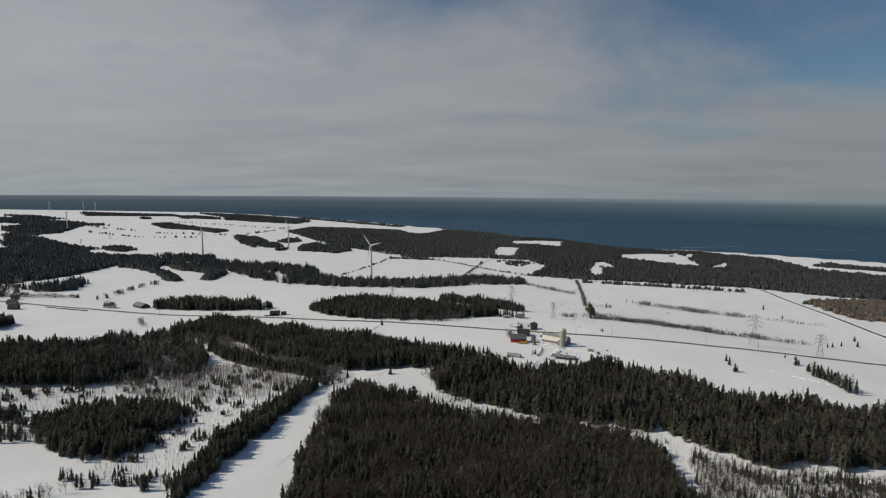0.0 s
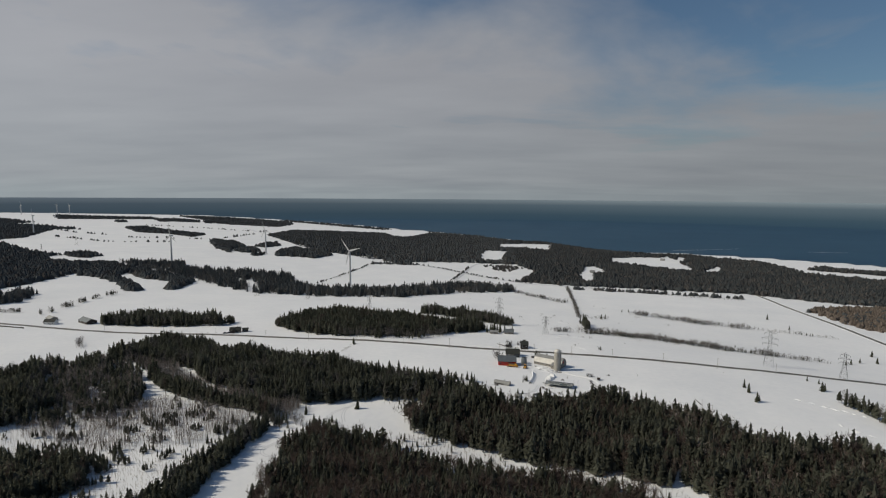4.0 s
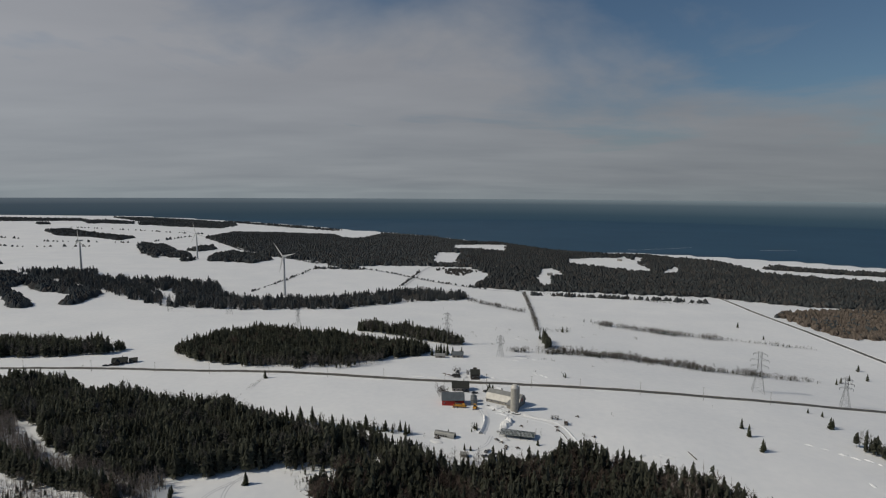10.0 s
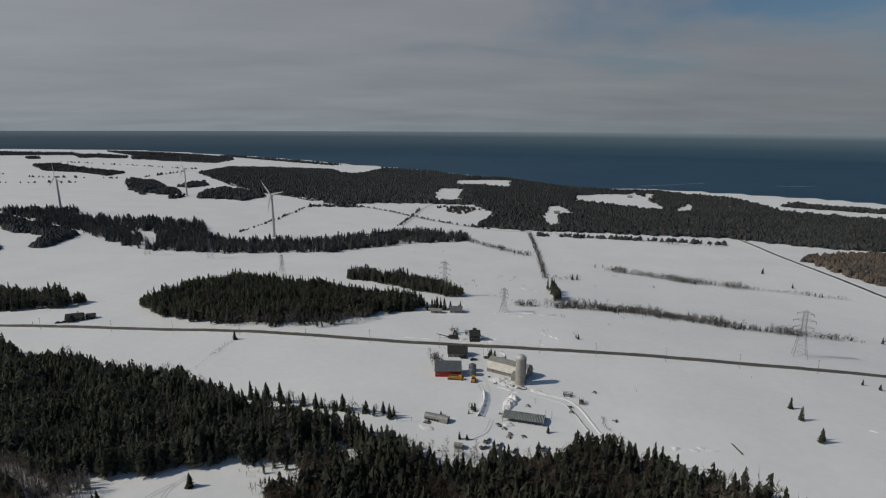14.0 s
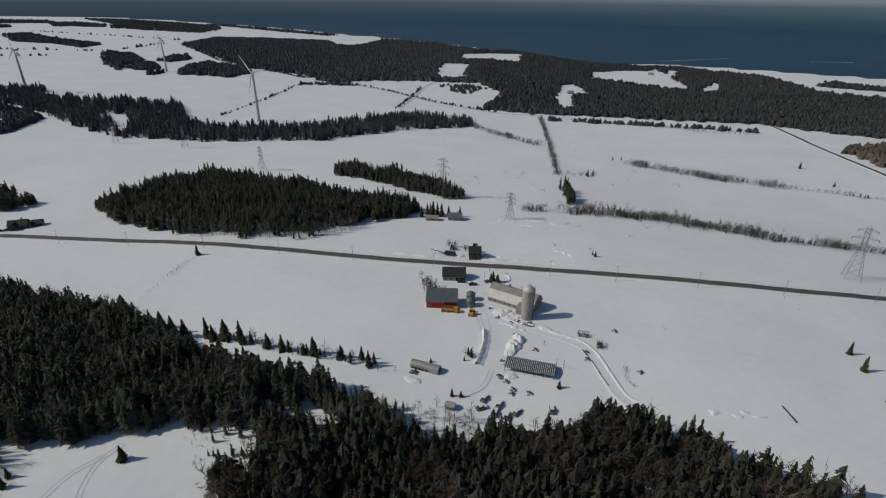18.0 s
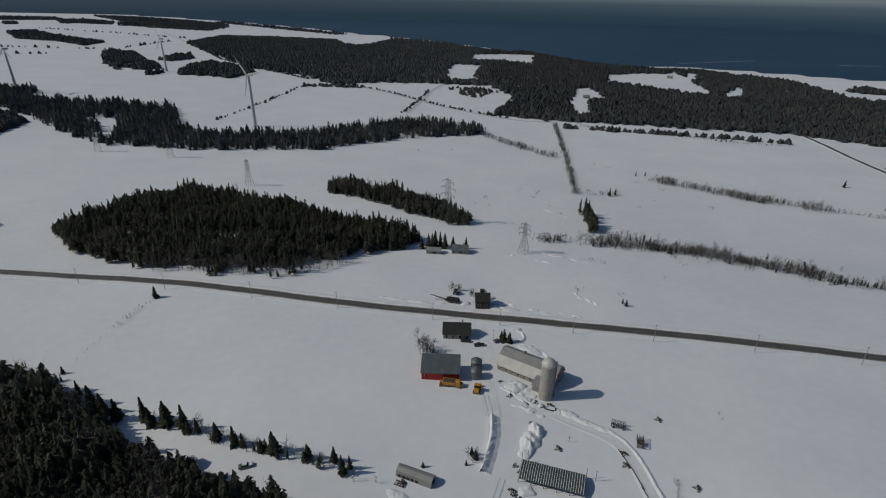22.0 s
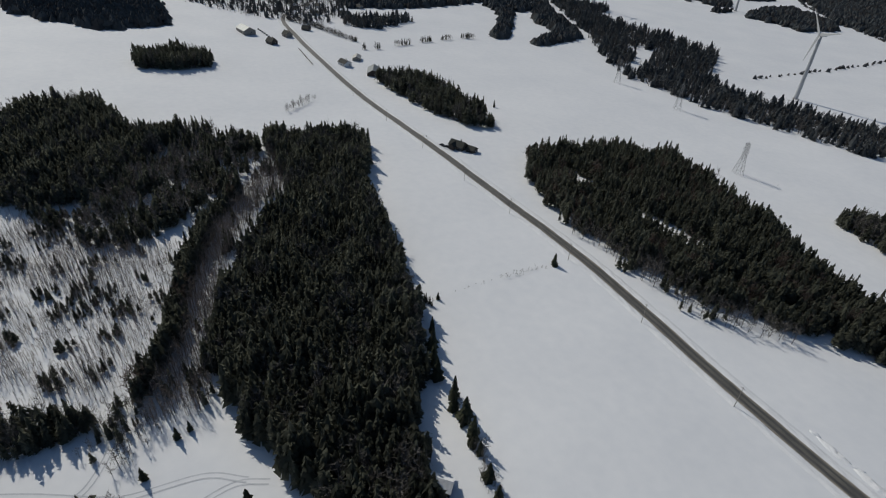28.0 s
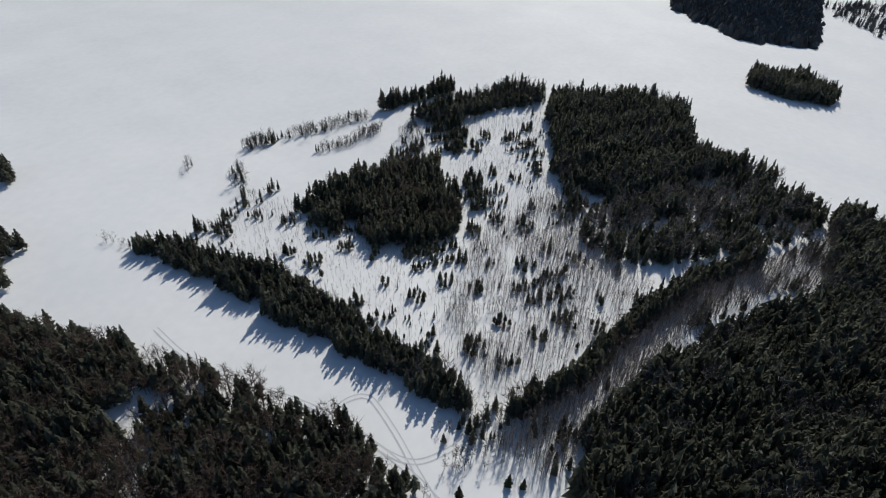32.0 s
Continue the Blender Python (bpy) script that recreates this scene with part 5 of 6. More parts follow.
def turbine(x, y, hub, rotor, yaw, spin, label):
    ob = thing("wind_turbine", x, y, yaw, label, "wind turbine", "wind turbines", dz=-0.5)
    part("foundation", Shape().lathe([(4.2, 0), (4.2, 0.6), (3.2, 0.9), (0.1, 0.9)], 16), CONCRETE, ob)
    rings = [(2.3 - 1.0 * k / 8, 0.8 + (hub - 1.5) * k / 8) for k in range(9)]
    part("tower", Shape().lathe(rings, 16), TURBINE, ob, smooth=True)
    nac = Shape().prism([(-1.5, hub - 1.5), (1.5, hub - 1.5), (1.7, hub), (1.3, hub + 1.6), (-1.3, hub + 1.6), (-1.7, hub)], -1.8, 5.5)
    part("nacelle", nac, TURBINE, ob)
    nose = Shape()
    for k in range(4):
        nose.tube((-1.8 - 0.7 * k, 0, hub), (-1.8 - 0.7 * (k + 1), 0, hub), 1.3 - 0.32 * k, 1.3 - 0.32 * (k + 1) + 0.02, 10)
    part("hub", nose, TURBINE, ob)
    for k in range(3):
        a = radians(spin + 120 * k)
        b = Shape()
        for r0, r1, c0, c1 in ((1.0, 0.14 * rotor, 0.8, 1.7), (0.14 * rotor, 0.5 * rotor, 1.7, 1.1), (0.5 * rotor, rotor, 1.1, 0.25)):
            q = []
            for r, c in ((r0, c0), (r1, c1)):
                for u, w in ((-c, -0.16), (c * 0.6, -0.2), (c, 0.0), (c * 0.4, 0.24)):
                    q.append((-2.6 + w, u * math.cos(a) + r * math.sin(a), hub - u * math.sin(a) + r * math.cos(a)))
            b.add(q, [(i, (i + 1) % 4, 4 + (i + 1) % 4, 4 + i) for i in range(4)] + [(3, 2, 1, 0), (4, 5, 6, 7)])
        part("blade", b, TURBINE, ob)
    part("door", Shape().box((-2.25, 0, 1.9), (0.12, 0.9, 2.1)), GREYPAINT, ob)
    return ob


T_LABEL = "tall white wind turbine standing in a snowy field"
turbine(-284, 780, 68, 30, 60, 43, T_LABEL)
turbine(-738, 938, 67, 30, 60, 5, T_LABEL)
turbine(-656, 1264, 66, 30, 60, 20, T_LABEL)
turbine(-1642, 1569, 66, 26, 40, 5, T_LABEL + ", far off")
for tx, ty, ts in ((-2928, 2905, 20), (-2790, 3025, 75), (-2740, 3068, 40)):
    turbine(tx, ty, 60, 27, 60, ts, T_LABEL + ", far off")

# ---- pylons ----


def pylon(x, y, h, rz, label="steel lattice power pylon on four legs"):
    ob = thing("power_pylon", x, y, rz, label, "pylon", "power pylons", dz=-0.3)
    w0, w1, wz = h * 0.125, h * 0.035, 0.62 * h

    def at(sx, sy, z):
        k = min(1, z / wz)
        w = w0 + (w1 - w0) * k
        return (sx * w, sy * w, z)

    for sx, sy in ((-1, -1), (1, -1), (1, 1), (-1, 1)):
        part("leg", Shape().tube(at(sx, sy, 0), at(sx, sy, wz), 0.10, 0.08, 4).tube(at(sx, sy, wz), at(sx, sy, h * 0.94), 0.08, 0.06, 4), STEEL, ob)
    lace = Shape()
    z, step = 0.0, h * 0.15
    corners = ((-1, -1), (1, -1), (1, 1), (-1, 1))
    while z < h * 0.93:
        z1 = min(z + step, h * 0.94)
        for k in range(4):
            a, b = corners[k], corners[(k + 1) % 4]
            lace.tube(at(*a, z), at(*b, z1), 0.036, n=3, cap=False).tube(at(*b, z), at(*a, z1), 0.036, n=3, cap=False)
            lace.tube(at(*a, z1), at(*b, z1), 0.036, n=3, cap=False)
        z, step = z1, max(step * 0.82, h * 0.05)
    part("lattice", lace, STEEL, ob)
    for za, reach in ((0.62, 0.17), (0.76, 0.19), (0.90, 0.14)):
        for sy in (-1, 1):
            arm, tip = Shape(), (0, sy * reach * h, za * h)
            for sx in (-1, 1):
                arm.tube(at(sx, sy, za * h), tip, 0.07, n=3).tube(at(sx, sy, (za + 0.05) * h), tip, 0.06, n=3)
            a = part("crossarm", arm, STEEL, ob)
            part("insulator", Shape().tube((0, sy * reach * h, za * h), (0, sy * reach * h, za * h - 1.6), 0.14, 0.12, 6), GLASS, a)
    part("peak", Shape().tube((w1, w1, h * 0.94), (0, 0, h), 0.1, 0.05, 3).tube((-w1, -w1, h * 0.94), (0, 0, h), 0.1, 0.05, 3), STEEL, ob)


for x, y, h, rz in ((233, 281, 34, 65), (40, 352, 21, 55), (-8, 404, 34, 50), (-181, 488, 24, 50), (-302, 588, 26, 45), (-391, 606, 26, 45), (282, 256, 24, 65), (-1100, 990, 30, 45), (-1230, 1260, 30, 45)):
    pylon(x, y, h, rz)

# ---- utility poles by the road ----


def utility_pole(x, y, rz, h=9.5):
    ob = thing("utility_pole", x, y, rz, "weathered wooden utility pole beside the road", "utility pole", "utility poles", dz=-0.2)
    part("pole", Shape().tube((0, 0, 0), (0, 0, h), 0.13, 0.09, 7), POLEWOOD, ob)
    part("crossarm", Shape().box((0, 0, h - 0.5), (0.10, 1.6, 0.10)), POLEWOOD, ob)
    for s in (-1, 0, 1):
        part("insulator", Shape().lathe([(0.07, 0), (0.09, 0.12), (0.05, 0.22)], 6, c=(0, s * 0.7, h - 0.45)), WHITE, ob)


for x, y in ((-245, 298), (-200, 296), (-150, 290), (-102, 283), (-57, 275), (-10.3, 268.5), (20.9, 265), (53.7, 260.5), (88.5, 256.5), (131, 252.5), (175, 249), (222, 247), (-300, 303), (-360, 308), (-430, 314)):
    utility_pole(x, y, 82)

# ---- farm buildings ----


def window(parent, x, y, z, w, h, face="y"):
    s = (w, 0.10, h) if face == "y" else (0.10, w, h)
    f = part("window", Shape().box((x, y, z), tuple(a + 0.16 if a > 0.2 else a for a in s)), WHITE, parent)
    g = tuple(a if a > 0.2 else a + 0.04 for a in s)
    part("pane", Shape().box((x, y, z), g), GLASS, f)


def gable_roof(w, d, eave, ridge, over=0.4, t=0.22):
    """A roof with its ridge along x, as a thick bent sheet."""
    k = (ridge - eave) / (d / 2)
    y = d / 2 + over
    e = eave - over * k
    return Shape().prism([(-y, e), (0, ridge), (y, e), (y, e + t), (0, ridge + t), (-y, e + t)], -w / 2 - over, w / 2 + over)


def house(name, x, y, rz, w, d, eave, ridge, wall, roof, label, porch=False, chimney=True, windows=3, category="house"):
    ob = thing(name, x, y, rz, label, category, dz=-0.3)
    part("wall", Shape().prism([(-d / 2, 0), (d / 2, 0), (d / 2, eave), (0, ridge - 0.02), (-d / 2, eave)], -w / 2, w / 2), wall, ob)
    r = part("roof", gable_roof(w, d, eave, ridge), roof, ob)
    if chimney:
        part("chimney", Shape().box((w * 0.2, 0.3, ridge + 0.5), (0.8, 0.8, 1.6), bevel=0.1), CONCRETE, r)
    for k in range(windows):
        u = (k + 0.5) / windows * w - w / 2
        for s in (-1, 1):
            window(ob, u, s * d / 2, eave * 0.55, 1.1, 1.2)
    for s in (-1, 1):
        window(ob, s * w / 2, d * 0.15, eave * 0.55, 1.1, 1.2, "x")
    part("door", Shape().box((w * 0.12, -d / 2 - 0.02, 1.25), (0.95, 0.1, 2.05), bevel=0.03), DARKWOOD, ob)
    if porch:
        p = part("porch", Shape().box((0, -d / 2 - 1.0, 0.45), (w * 0.95, 2.0, 0.3)), DARKWOOD, ob)
        for k in range(5):
            part("post", Shape().tube((w * 0.46 * (k / 2 - 1), -d / 2 - 1.9, 0.6), (w * 0.46 * (k / 2 - 1), -d / 2 - 1.9, 2.7), 0.08, n=6), CLADDING, p)
        part("porch_roof", Shape().prism([(-d / 2 - 2.2, 2.6), (-d / 2, 3.1), (-d / 2, 3.3), (-d / 2 - 2.2, 2.75)], -w * 0.5, w * 0.5), CLADDING, p)
    return ob


house("farmhouse", 1.2, 256.6, 0, 12.0, 8.0, 3.2, 6.6, CLADDING, SHINGLE, "farmhouse with a dark shingle gable roof in a ploughed yard", windows=4)
h2 = house("roadside_house", 13.2, 283.2, 2, 6.8, 6.4, 4.8, 7.6, DARKWOOD, SHINGLE, "tall dark timber house beside the road", windows=2)
part("dormer", Shape().box((0, 2.4, 7.2), (2.2, 1.8, 1.8)), DARKWOOD, h2)
house("hill_house", 1.5, 349.5, -6, 9.5, 6.5, 3.0, 5.2, CLADDING, TIN_DARK, "low grey house beside a few spruce", windows=3)
house("garage", -14.4, 347.4, -4, 8.4, 4.4, 2.6, 3.9, CLADDING, TIN, "small grey shed with a tin roof in a field", chimney=False, windows=1, category="shed")
dh = house("dark_house", -290, 325, 20, 11, 7.0, 3.0, 5.8, DARKWOOD, SHINGLE, "dark house with several shingle gables beside the road", windows=4)
part("front_gable", Shape().add([(-3.4, -6.0, 0), (0.4, -6.0, 0), (0.4, 0, 0), (-3.4, 0, 0), (-3.4, -6.0, 3.0), (0.4, -6.0, 3.0), (0.4, 0, 3.0), (-3.4, 0, 3.0), (-1.5, -6.0, 5.0), (-1.5, 0, 5.0)],
                                [(0, 1, 5, 8, 4), (1, 2, 6, 5), (3, 0, 4, 7), (2, 3, 7, 9, 6), (0, 3, 2, 1), (5, 6, 9, 8), (4, 8, 9, 7)]), DARKWOOD, dh)
for side in (-1, 1):
    part("gable_roof", Shape().add([(-1.5, -6.5, 5.15), (-1.5, 0.5, 5.15), (-1.5 + side * 2.4, 0.5, 2.75), (-1.5 + side * 2.4, -6.5, 2.75), (-1.5, -6.5, 5.35), (-1.5, 0.5, 5.35), (-1.5 + side * 2.4, 0.5, 2.95), (-1.5 + side * 2.4, -6.5, 2.95)],
                                    [(0, 1, 2, 3), (4, 5, 6, 7), (0, 3, 7, 4), (2, 3, 7, 6), (1, 2, 6, 5), (0, 1, 5, 4)]), SHINGLE, dh)
part("snow_patch", Shape().prism([(0.6, 5.55), (2.6, 4.0), (2.6, 4.18), (0.6, 5.75)], -4.8, 1.0), PILE, dh, "snow lying on the far roof slope")
house("dark_house_wing", -281.5, 330.5, 20, 5.5, 6.0, 2.4, 4.2, DARKWOOD, SHINGLE, "low dark garage beside a house", chimney=False, windows=1, category="garage")
ribbon("driveway", [(-306, 312.5), (-300, 315), (-294, 317.5), (-287, 320)], [(-3.6, -0.1, 0), (-2.6, 0.35, 0), (-2.0, 0.1, 1), (2.0, 0.1, 0), (2.6, 0.35, 0), (3.6, -0.1, 0)], [PILE, RUT], "ploughed driveway leading to a dark house", "driveway", step=1.5, jitter=0.1)
house("far_house", -522, 349, 10, 12, 8, 3.4, 6.0, WHITE, SHINGLE, "white-fronted house with a dark roof beside the road", windows=3)
house("far_barn", -489, 364, -30, 22, 11, 3.5, 6.5, DARKWOOD, TIN_DARK, "long grey barn at the edge of a small wood", chimney=False, windows=2, category="barn")
house("far_shed", -540, 371, -30, 13, 8, 3, 5, CLADDING, TIN, "pale grey shed beside a barn", chimney=False, windows=1, category="shed")
house("far_grey_barn", -668, 296, 5, 24, 13, 4.5, 8, CLADDING, TIN_DARK, "large grey barn in open snow", chimney=False, windows=2, category="barn")
house("far_dark_house", -617, 308, 20, 10, 8, 3.4, 6.8, DARKWOOD, SHINGLE, "dark house near a farm lane")
house("far_grey_house", -647, 336, 10, 10, 8, 3.4, 7, CLADDING, SHINGLE, "grey house beside the road")
house("far_cottage", -676, 370, 40, 9, 7, 3, 6, DARKWOOD, SHINGLE, "dark cottage beside the road")
rv = np.random.RandomState(5)
for k in range(16):
    house("village_house", -760 - rv.uniform(0, 200), 390 + rv.uniform(0, 130), rv.uniform(0, 90), 10, 8, 3.2, 6, WHITE if k % 3 else CLADDING, SHINGLE, "distant village house among bare trees", windows=2)
for k, (x, y) in enumerate(((240, 1150), (120, 1250), (420, 1180), (700, 1290), (520, 1500), (640, 1180), (890, 1180), (330, 1620), (760, 1460), (-60, 1285))):
    house("shore_house", x, y, 37 * k, 12, 9, 3.5, 6.5, WHITE if k % 2 else CLADDING, TIN, "distant pale house among woods near the shore", windows=2)

# red barn with a single-slope roof
rb = thing("red_barn", -4.7, 227.4, 0, "red-walled barn with a grey-blue tin lean roof", "barn", dz=-0.3)
part("wall", Shape().prism([(-4.2, 0), (4.2, 0), (4.2, 6.3), (-4.2, 4.2)], -7.4, 7.4), RED, rb)
roof = part("roof", Shape().prism([(-4.8, 4.08), (4.7, 6.45), (4.7, 6.67), (-4.8, 4.3)], -7.8, 7.8), TIN_DARK, rb)
for k in range(17):
    part("roof_seam", Shape().prism([(-4.8, 4.29), (4.7, 6.66), (4.7, 6.72), (-4.8, 4.35)], -7.6 + 0.95 * k - 0.04, -7.6 + 0.95 * k + 0.04), TIN_DARK, roof)
for k in range(15):
    part("board_seam", Shape().box((-7 + k, -4.23, 2.1), (0.06, 0.06, 4.1)), RED, rb)
door = part("sliding_door", Shape().box((-0.5, -4.28, 1.9), (3.4, 0.12, 3.4), bevel=0.03), RED, rb, "wide red sliding door")
part("rail", Shape().box((0.4, -4.3, 3.75), (7.0, 0.14, 0.14)), GREYPAINT, door)
part("pipe", Shape().tube((0.7, -4.5, 2.6), (0.7, -4.5, 6.4), 0.09, n=6), TIN, rb, "thin metal chimney pipe")
part("side_door", Shape().box((7.44, -1, 1.6), (0.1, 2.4, 3.0)), DARKWOOD, rb)
window(rb, -5.6, -4.22, 2.4, 0.9, 0.9)

# long barn with a broken-pitch roof
bb = thing("dairy_barn", 31.2, 230.2, -31, "long pale barn with a broken-pitch tin roof beside a silo", "barn", dz=-0.3)
out2 = [(-5.6, 0), (5.6, 0), (5.6, 3.0), (3.6, 6.2), (0, 8.0), (-3.6, 6.2), (-5.6, 3.0)]
part("wall", Shape().prism(out2, -12, 12), CLADDING, bb)
# front lower slope paler: sunlight and snow cover are put into its colour
for (y0, z0), (y1, z1), mat in (((-6.0, 2.7), (-3.6, 6.3), TIN_PALE), ((-3.6, 6.3), (0, 8.12), TIN), ((0, 8.12), (3.6, 6.3), TIN), ((3.6, 6.3), (6.0, 2.7), TIN)):
    slope = part("roof", Shape().prism([(y0, z0), (y1, z1), (y1, z1 + 0.18), (y0, z0 + 0.18)], -12.4, 12.4), mat, bb)
    for k in range(13):
        part("roof_seam", Shape().prism([(y0, z0 + 0.17), (y1, z1 + 0.17), (y1, z1 + 0.24), (y0, z0 + 0.24)], -12 + 2 * k - 0.05, -12 + 2 * k + 0.05), mat, slope)
for k in range(8):
    window(bb, -10.5 + 2.6 * k, -5.62, 1.8, 0.9, 0.7)
part("vent", Shape().lathe([(0.45, 0), (0.45, 0.9), (0.7, 1.0), (0.1, 1.5)], 10, c=(-3, 0.2, 8.1)), GREYPAINT, bb, "dark roof ventilator")
part("end_door", Shape().box((-12.05, 0, 1.7), (0.1, 3.2, 3.2)), DARKWOOD, bb)
annex = part("annex", Shape().prism([(-9.6, 0), (-5.6, 0), (-5.6, 4.6), (-9.6, 3.2)], 5.2, 10.4), CLADDING, bb, "small lean-to against the barn")
part("annex_roof", Shape().prism([(-10.0, 3.1), (-5.2, 4.75), (-5.2, 4.93), (-10.0, 3.28)], 4.9, 10.7), TIN, annex)
part("loft_door", Shape().box((12.06, 0, 4.6), (0.1, 1.6, 1.8)), RED, bb)

silo = thing("silo", 35.4, 215.6, 0, "tall pale concrete silo with a domed cap", "silo", dz=-0.3)
part("shell", Shape().lathe([(2.6, 0), (2.6, 15.6)], 28), CONCRETE, silo, smooth=False)
part("dome", Shape().lathe([(2.72 * math.cos(radians(a)), 15.6 + 2.4 * math.sin(radians(a))) for a in (0, 15, 30, 45, 60, 75, 87)], 28), TIN_PALE, silo, "pale metal dome", smooth=True)
for k in range(15):
    part("hoop", Shape().lathe([(2.6, 0.6 + k), (2.66, 0.63 + k), (2.66, 0.69 + k), (2.6, 0.72 + k)], 28), CONCRETE, silo)
part("chute", Shape().box((2.75, 0.9, 8.0), (0.9, 1.1, 15.6), bevel=0.05), TIN, silo, "grey unloading chute")
for k in range(10):
    part("rung", Shape().tube((-0.3, -2.72, 1 + 1.5 * k), (0.3, -2.72, 1 + 1.5 * k), 0.03, n=4), STEEL, silo)
part("pipe", Shape().tube((2.9, 0.2, 0.3), (2.9, 0.2, 17.0), 0.12, n=6), STEEL, silo)


def bin_store(x, y):
    ob = thing("feed_bin", x, y, 0, "round grey metal feed bin with a conical cap", "bin", "feed bins", dz=-0.2)
    part("shell", Shape().lathe([(2.2, 0), (2.2, 3.9)], 20), TIN_DARK, ob)
    part("cap", Shape().lathe([(2.35, 3.9), (1.6, 4.5), (0.5, 5.0), (0.35, 5.2), (0.05, 5.25)], 20), TIN_DARK, ob)
    for k in range(4):
        part("rib", Shape().lathe([(2.2, 0.6 + k), (2.25, 0.65 + k), (2.2, 0.7 + k)], 20), STEEL, ob)


bin_store(9.6, 232.0)
bin_store(9.4, 226.0)

# arched shed and ribbed shelter
sh = thing("arched_shed", -10.0, 174.9, -20, "low grey arched shed half sunk in snow", "shed", dz=-0.2)
arc = [(2.1 * math.cos(radians(a)), 0.4 + 2.5 * math.sin(radians(a))) for a in range(0, 181, 20)]
part("shell", Shape().prism([(2.1, 0)] + arc + [(-2.1, 0)], -6, 6), TIN, sh)
for k in range(13):
    part("rib", Shape().prism([(y * 1.02, z * 1.02) for y, z in arc], -6 + k - 0.03, -6 + k + 0.03), TIN, sh)
part("end_wall", Shape().box((6.02, 0, 1.1), (0.08, 2.2, 2.0)), DARKWOOD, sh)
# openings are black plates that stand in for the shade inside
for k in range(5):
    part("opening", Shape().box((-4.8 + 1.5 * k, -2.12, 0.8), (0.9, 0.1, 1.0)), BLACK, sh)

rs = thing("ribbed_shelter", 32.2, 176.2, -15.5, "long open shelter with a dark ribbed roof striped with snow", "shelter", dz=-0.2)
bow = [(-3.9 + 7.8 * k / 10, 1.6 + 1.5 * math.sin(math.pi * (k + 1.2) / 12.4)) for k in range(11)]
part("roof", Shape().prism(bow + [(y, z - 0.12) for y, z in reversed(bow)], -9.9, 9.9), TARP, rs)
for k in range(27):
    u = -9.75 + 0.75 * k
    part("snow_stripe", Shape().prism([(y, z + 0.10) for y, z in bow] + [(y, z - 0.02) for y, z in reversed(bow)], u - 0.07, u + 0.07), PILE, rs, "snow lying between ribs")
for k in range(6):
    for s in (-1, 1):
        part("post", Shape().tube((-9.8 + 3.92 * k, s * 3.8, 0), (-9.8 + 3.92 * k, s * 3.8, 1.8), 0.1, n=6), GREYPAINT, rs)
for u, w in ((-10.1, 4.0), (10.1, 4.0), (13.0, 4.0)):
    part("end_post", Shape().tube((u, w, 0), (u, w, 4.8), 0.09, n=6), GREYPAINT, rs)
part("back_wall", Shape().box((0, 3.75, 0.9), (19.4, 0.12, 1.7)), TARP, rs)

for k in range(6):
    q = k / 5
    bale = thing("round_bale", -681 + 34 * q, 314 + q, 30 * k, "dark wrapped round bale lying in snow", "bale", "round bales")
    part("wrap", Shape().tube((-0.7, 0, 0.75), (0.7, 0, 0.75), 0.85, n=12), BLACK, bale)
    part("snow_cap", Shape().box((0, 0, 1.6), (1.2, 0.8, 0.14), bevel=0.05), PILE, bale, "snow on top")
fence = thing("snow_fence", -560, 323, -9.3, "dark slatted snow fence beside the road", "fence")
for k in range(26):
    part("slat", Shape().box((-32 + 2.6 * k, 0, 0.7), (2.3, 0.12, 1.3)), DARKWOOD, fence)
    part("post", Shape().tube((-33.3 + 2.6 * k, 0, -0.2), (-33.3 + 2.6 * k, 0, 1.6), 0.06, n=5), POLEWOOD, fence)

# ---- vehicles and machines ----


def wheel(parent, x, y, r, w=0.3):
    t = part("wheel", Shape().tube((x, y - w / 2, r), (x, y + w / 2, r), r, n=14), BLACK, parent)
    part("rim", Shape().tube((x, y - w / 2 - 0.02, r), (x, y + w / 2 + 0.02, r), r * 0.55, n=10), TIN, t)


def car(x, y, rz, paint, label, snow=False):
    ob = thing("parked_car", x, y, rz, label, "car", dz=-0.02)
    part("body", Shape().prism([(-0.88, 0.3), (0.88, 0.3), (0.9, 0.75), (0.82, 0.95), (-0.82, 0.95), (-0.9, 0.75)], -2.2, 2.2), paint, ob)
    part("cabin", Shape().add([(-1.5, -0.78, 0.94), (1.0, -0.78, 0.94), (1.0, 0.78, 0.94), (-1.5, 0.78, 0.94), (-1.0, -0.62, 1.45), (0.4, -0.62, 1.45), (0.4, 0.62, 1.45), (-1.0, 0.62, 1.45)],
                             [(0, 1, 5, 4), (1, 2, 6, 5), (2, 3, 7, 6), (3, 0, 4, 7), (4, 5, 6, 7)]), GLASS, ob)
    part("roof", Shape().box((-0.3, 0, 1.5), (1.5, 1.3, 0.1 if not snow else 0.35), bevel=0.04), PILE if snow else paint, ob, "snow on the roof" if snow else "")
    if snow:
        part("snow_cover", Shape().box((1.5, 0, 1.02), (1.2, 1.5, 0.22), bevel=0.08), PILE, ob, "snow on the bonnet")
    for s in (-1, 1):
        for u in (-1.35, 1.35):
            wheel(ob, u, s * 0.8, 0.32, 0.22)


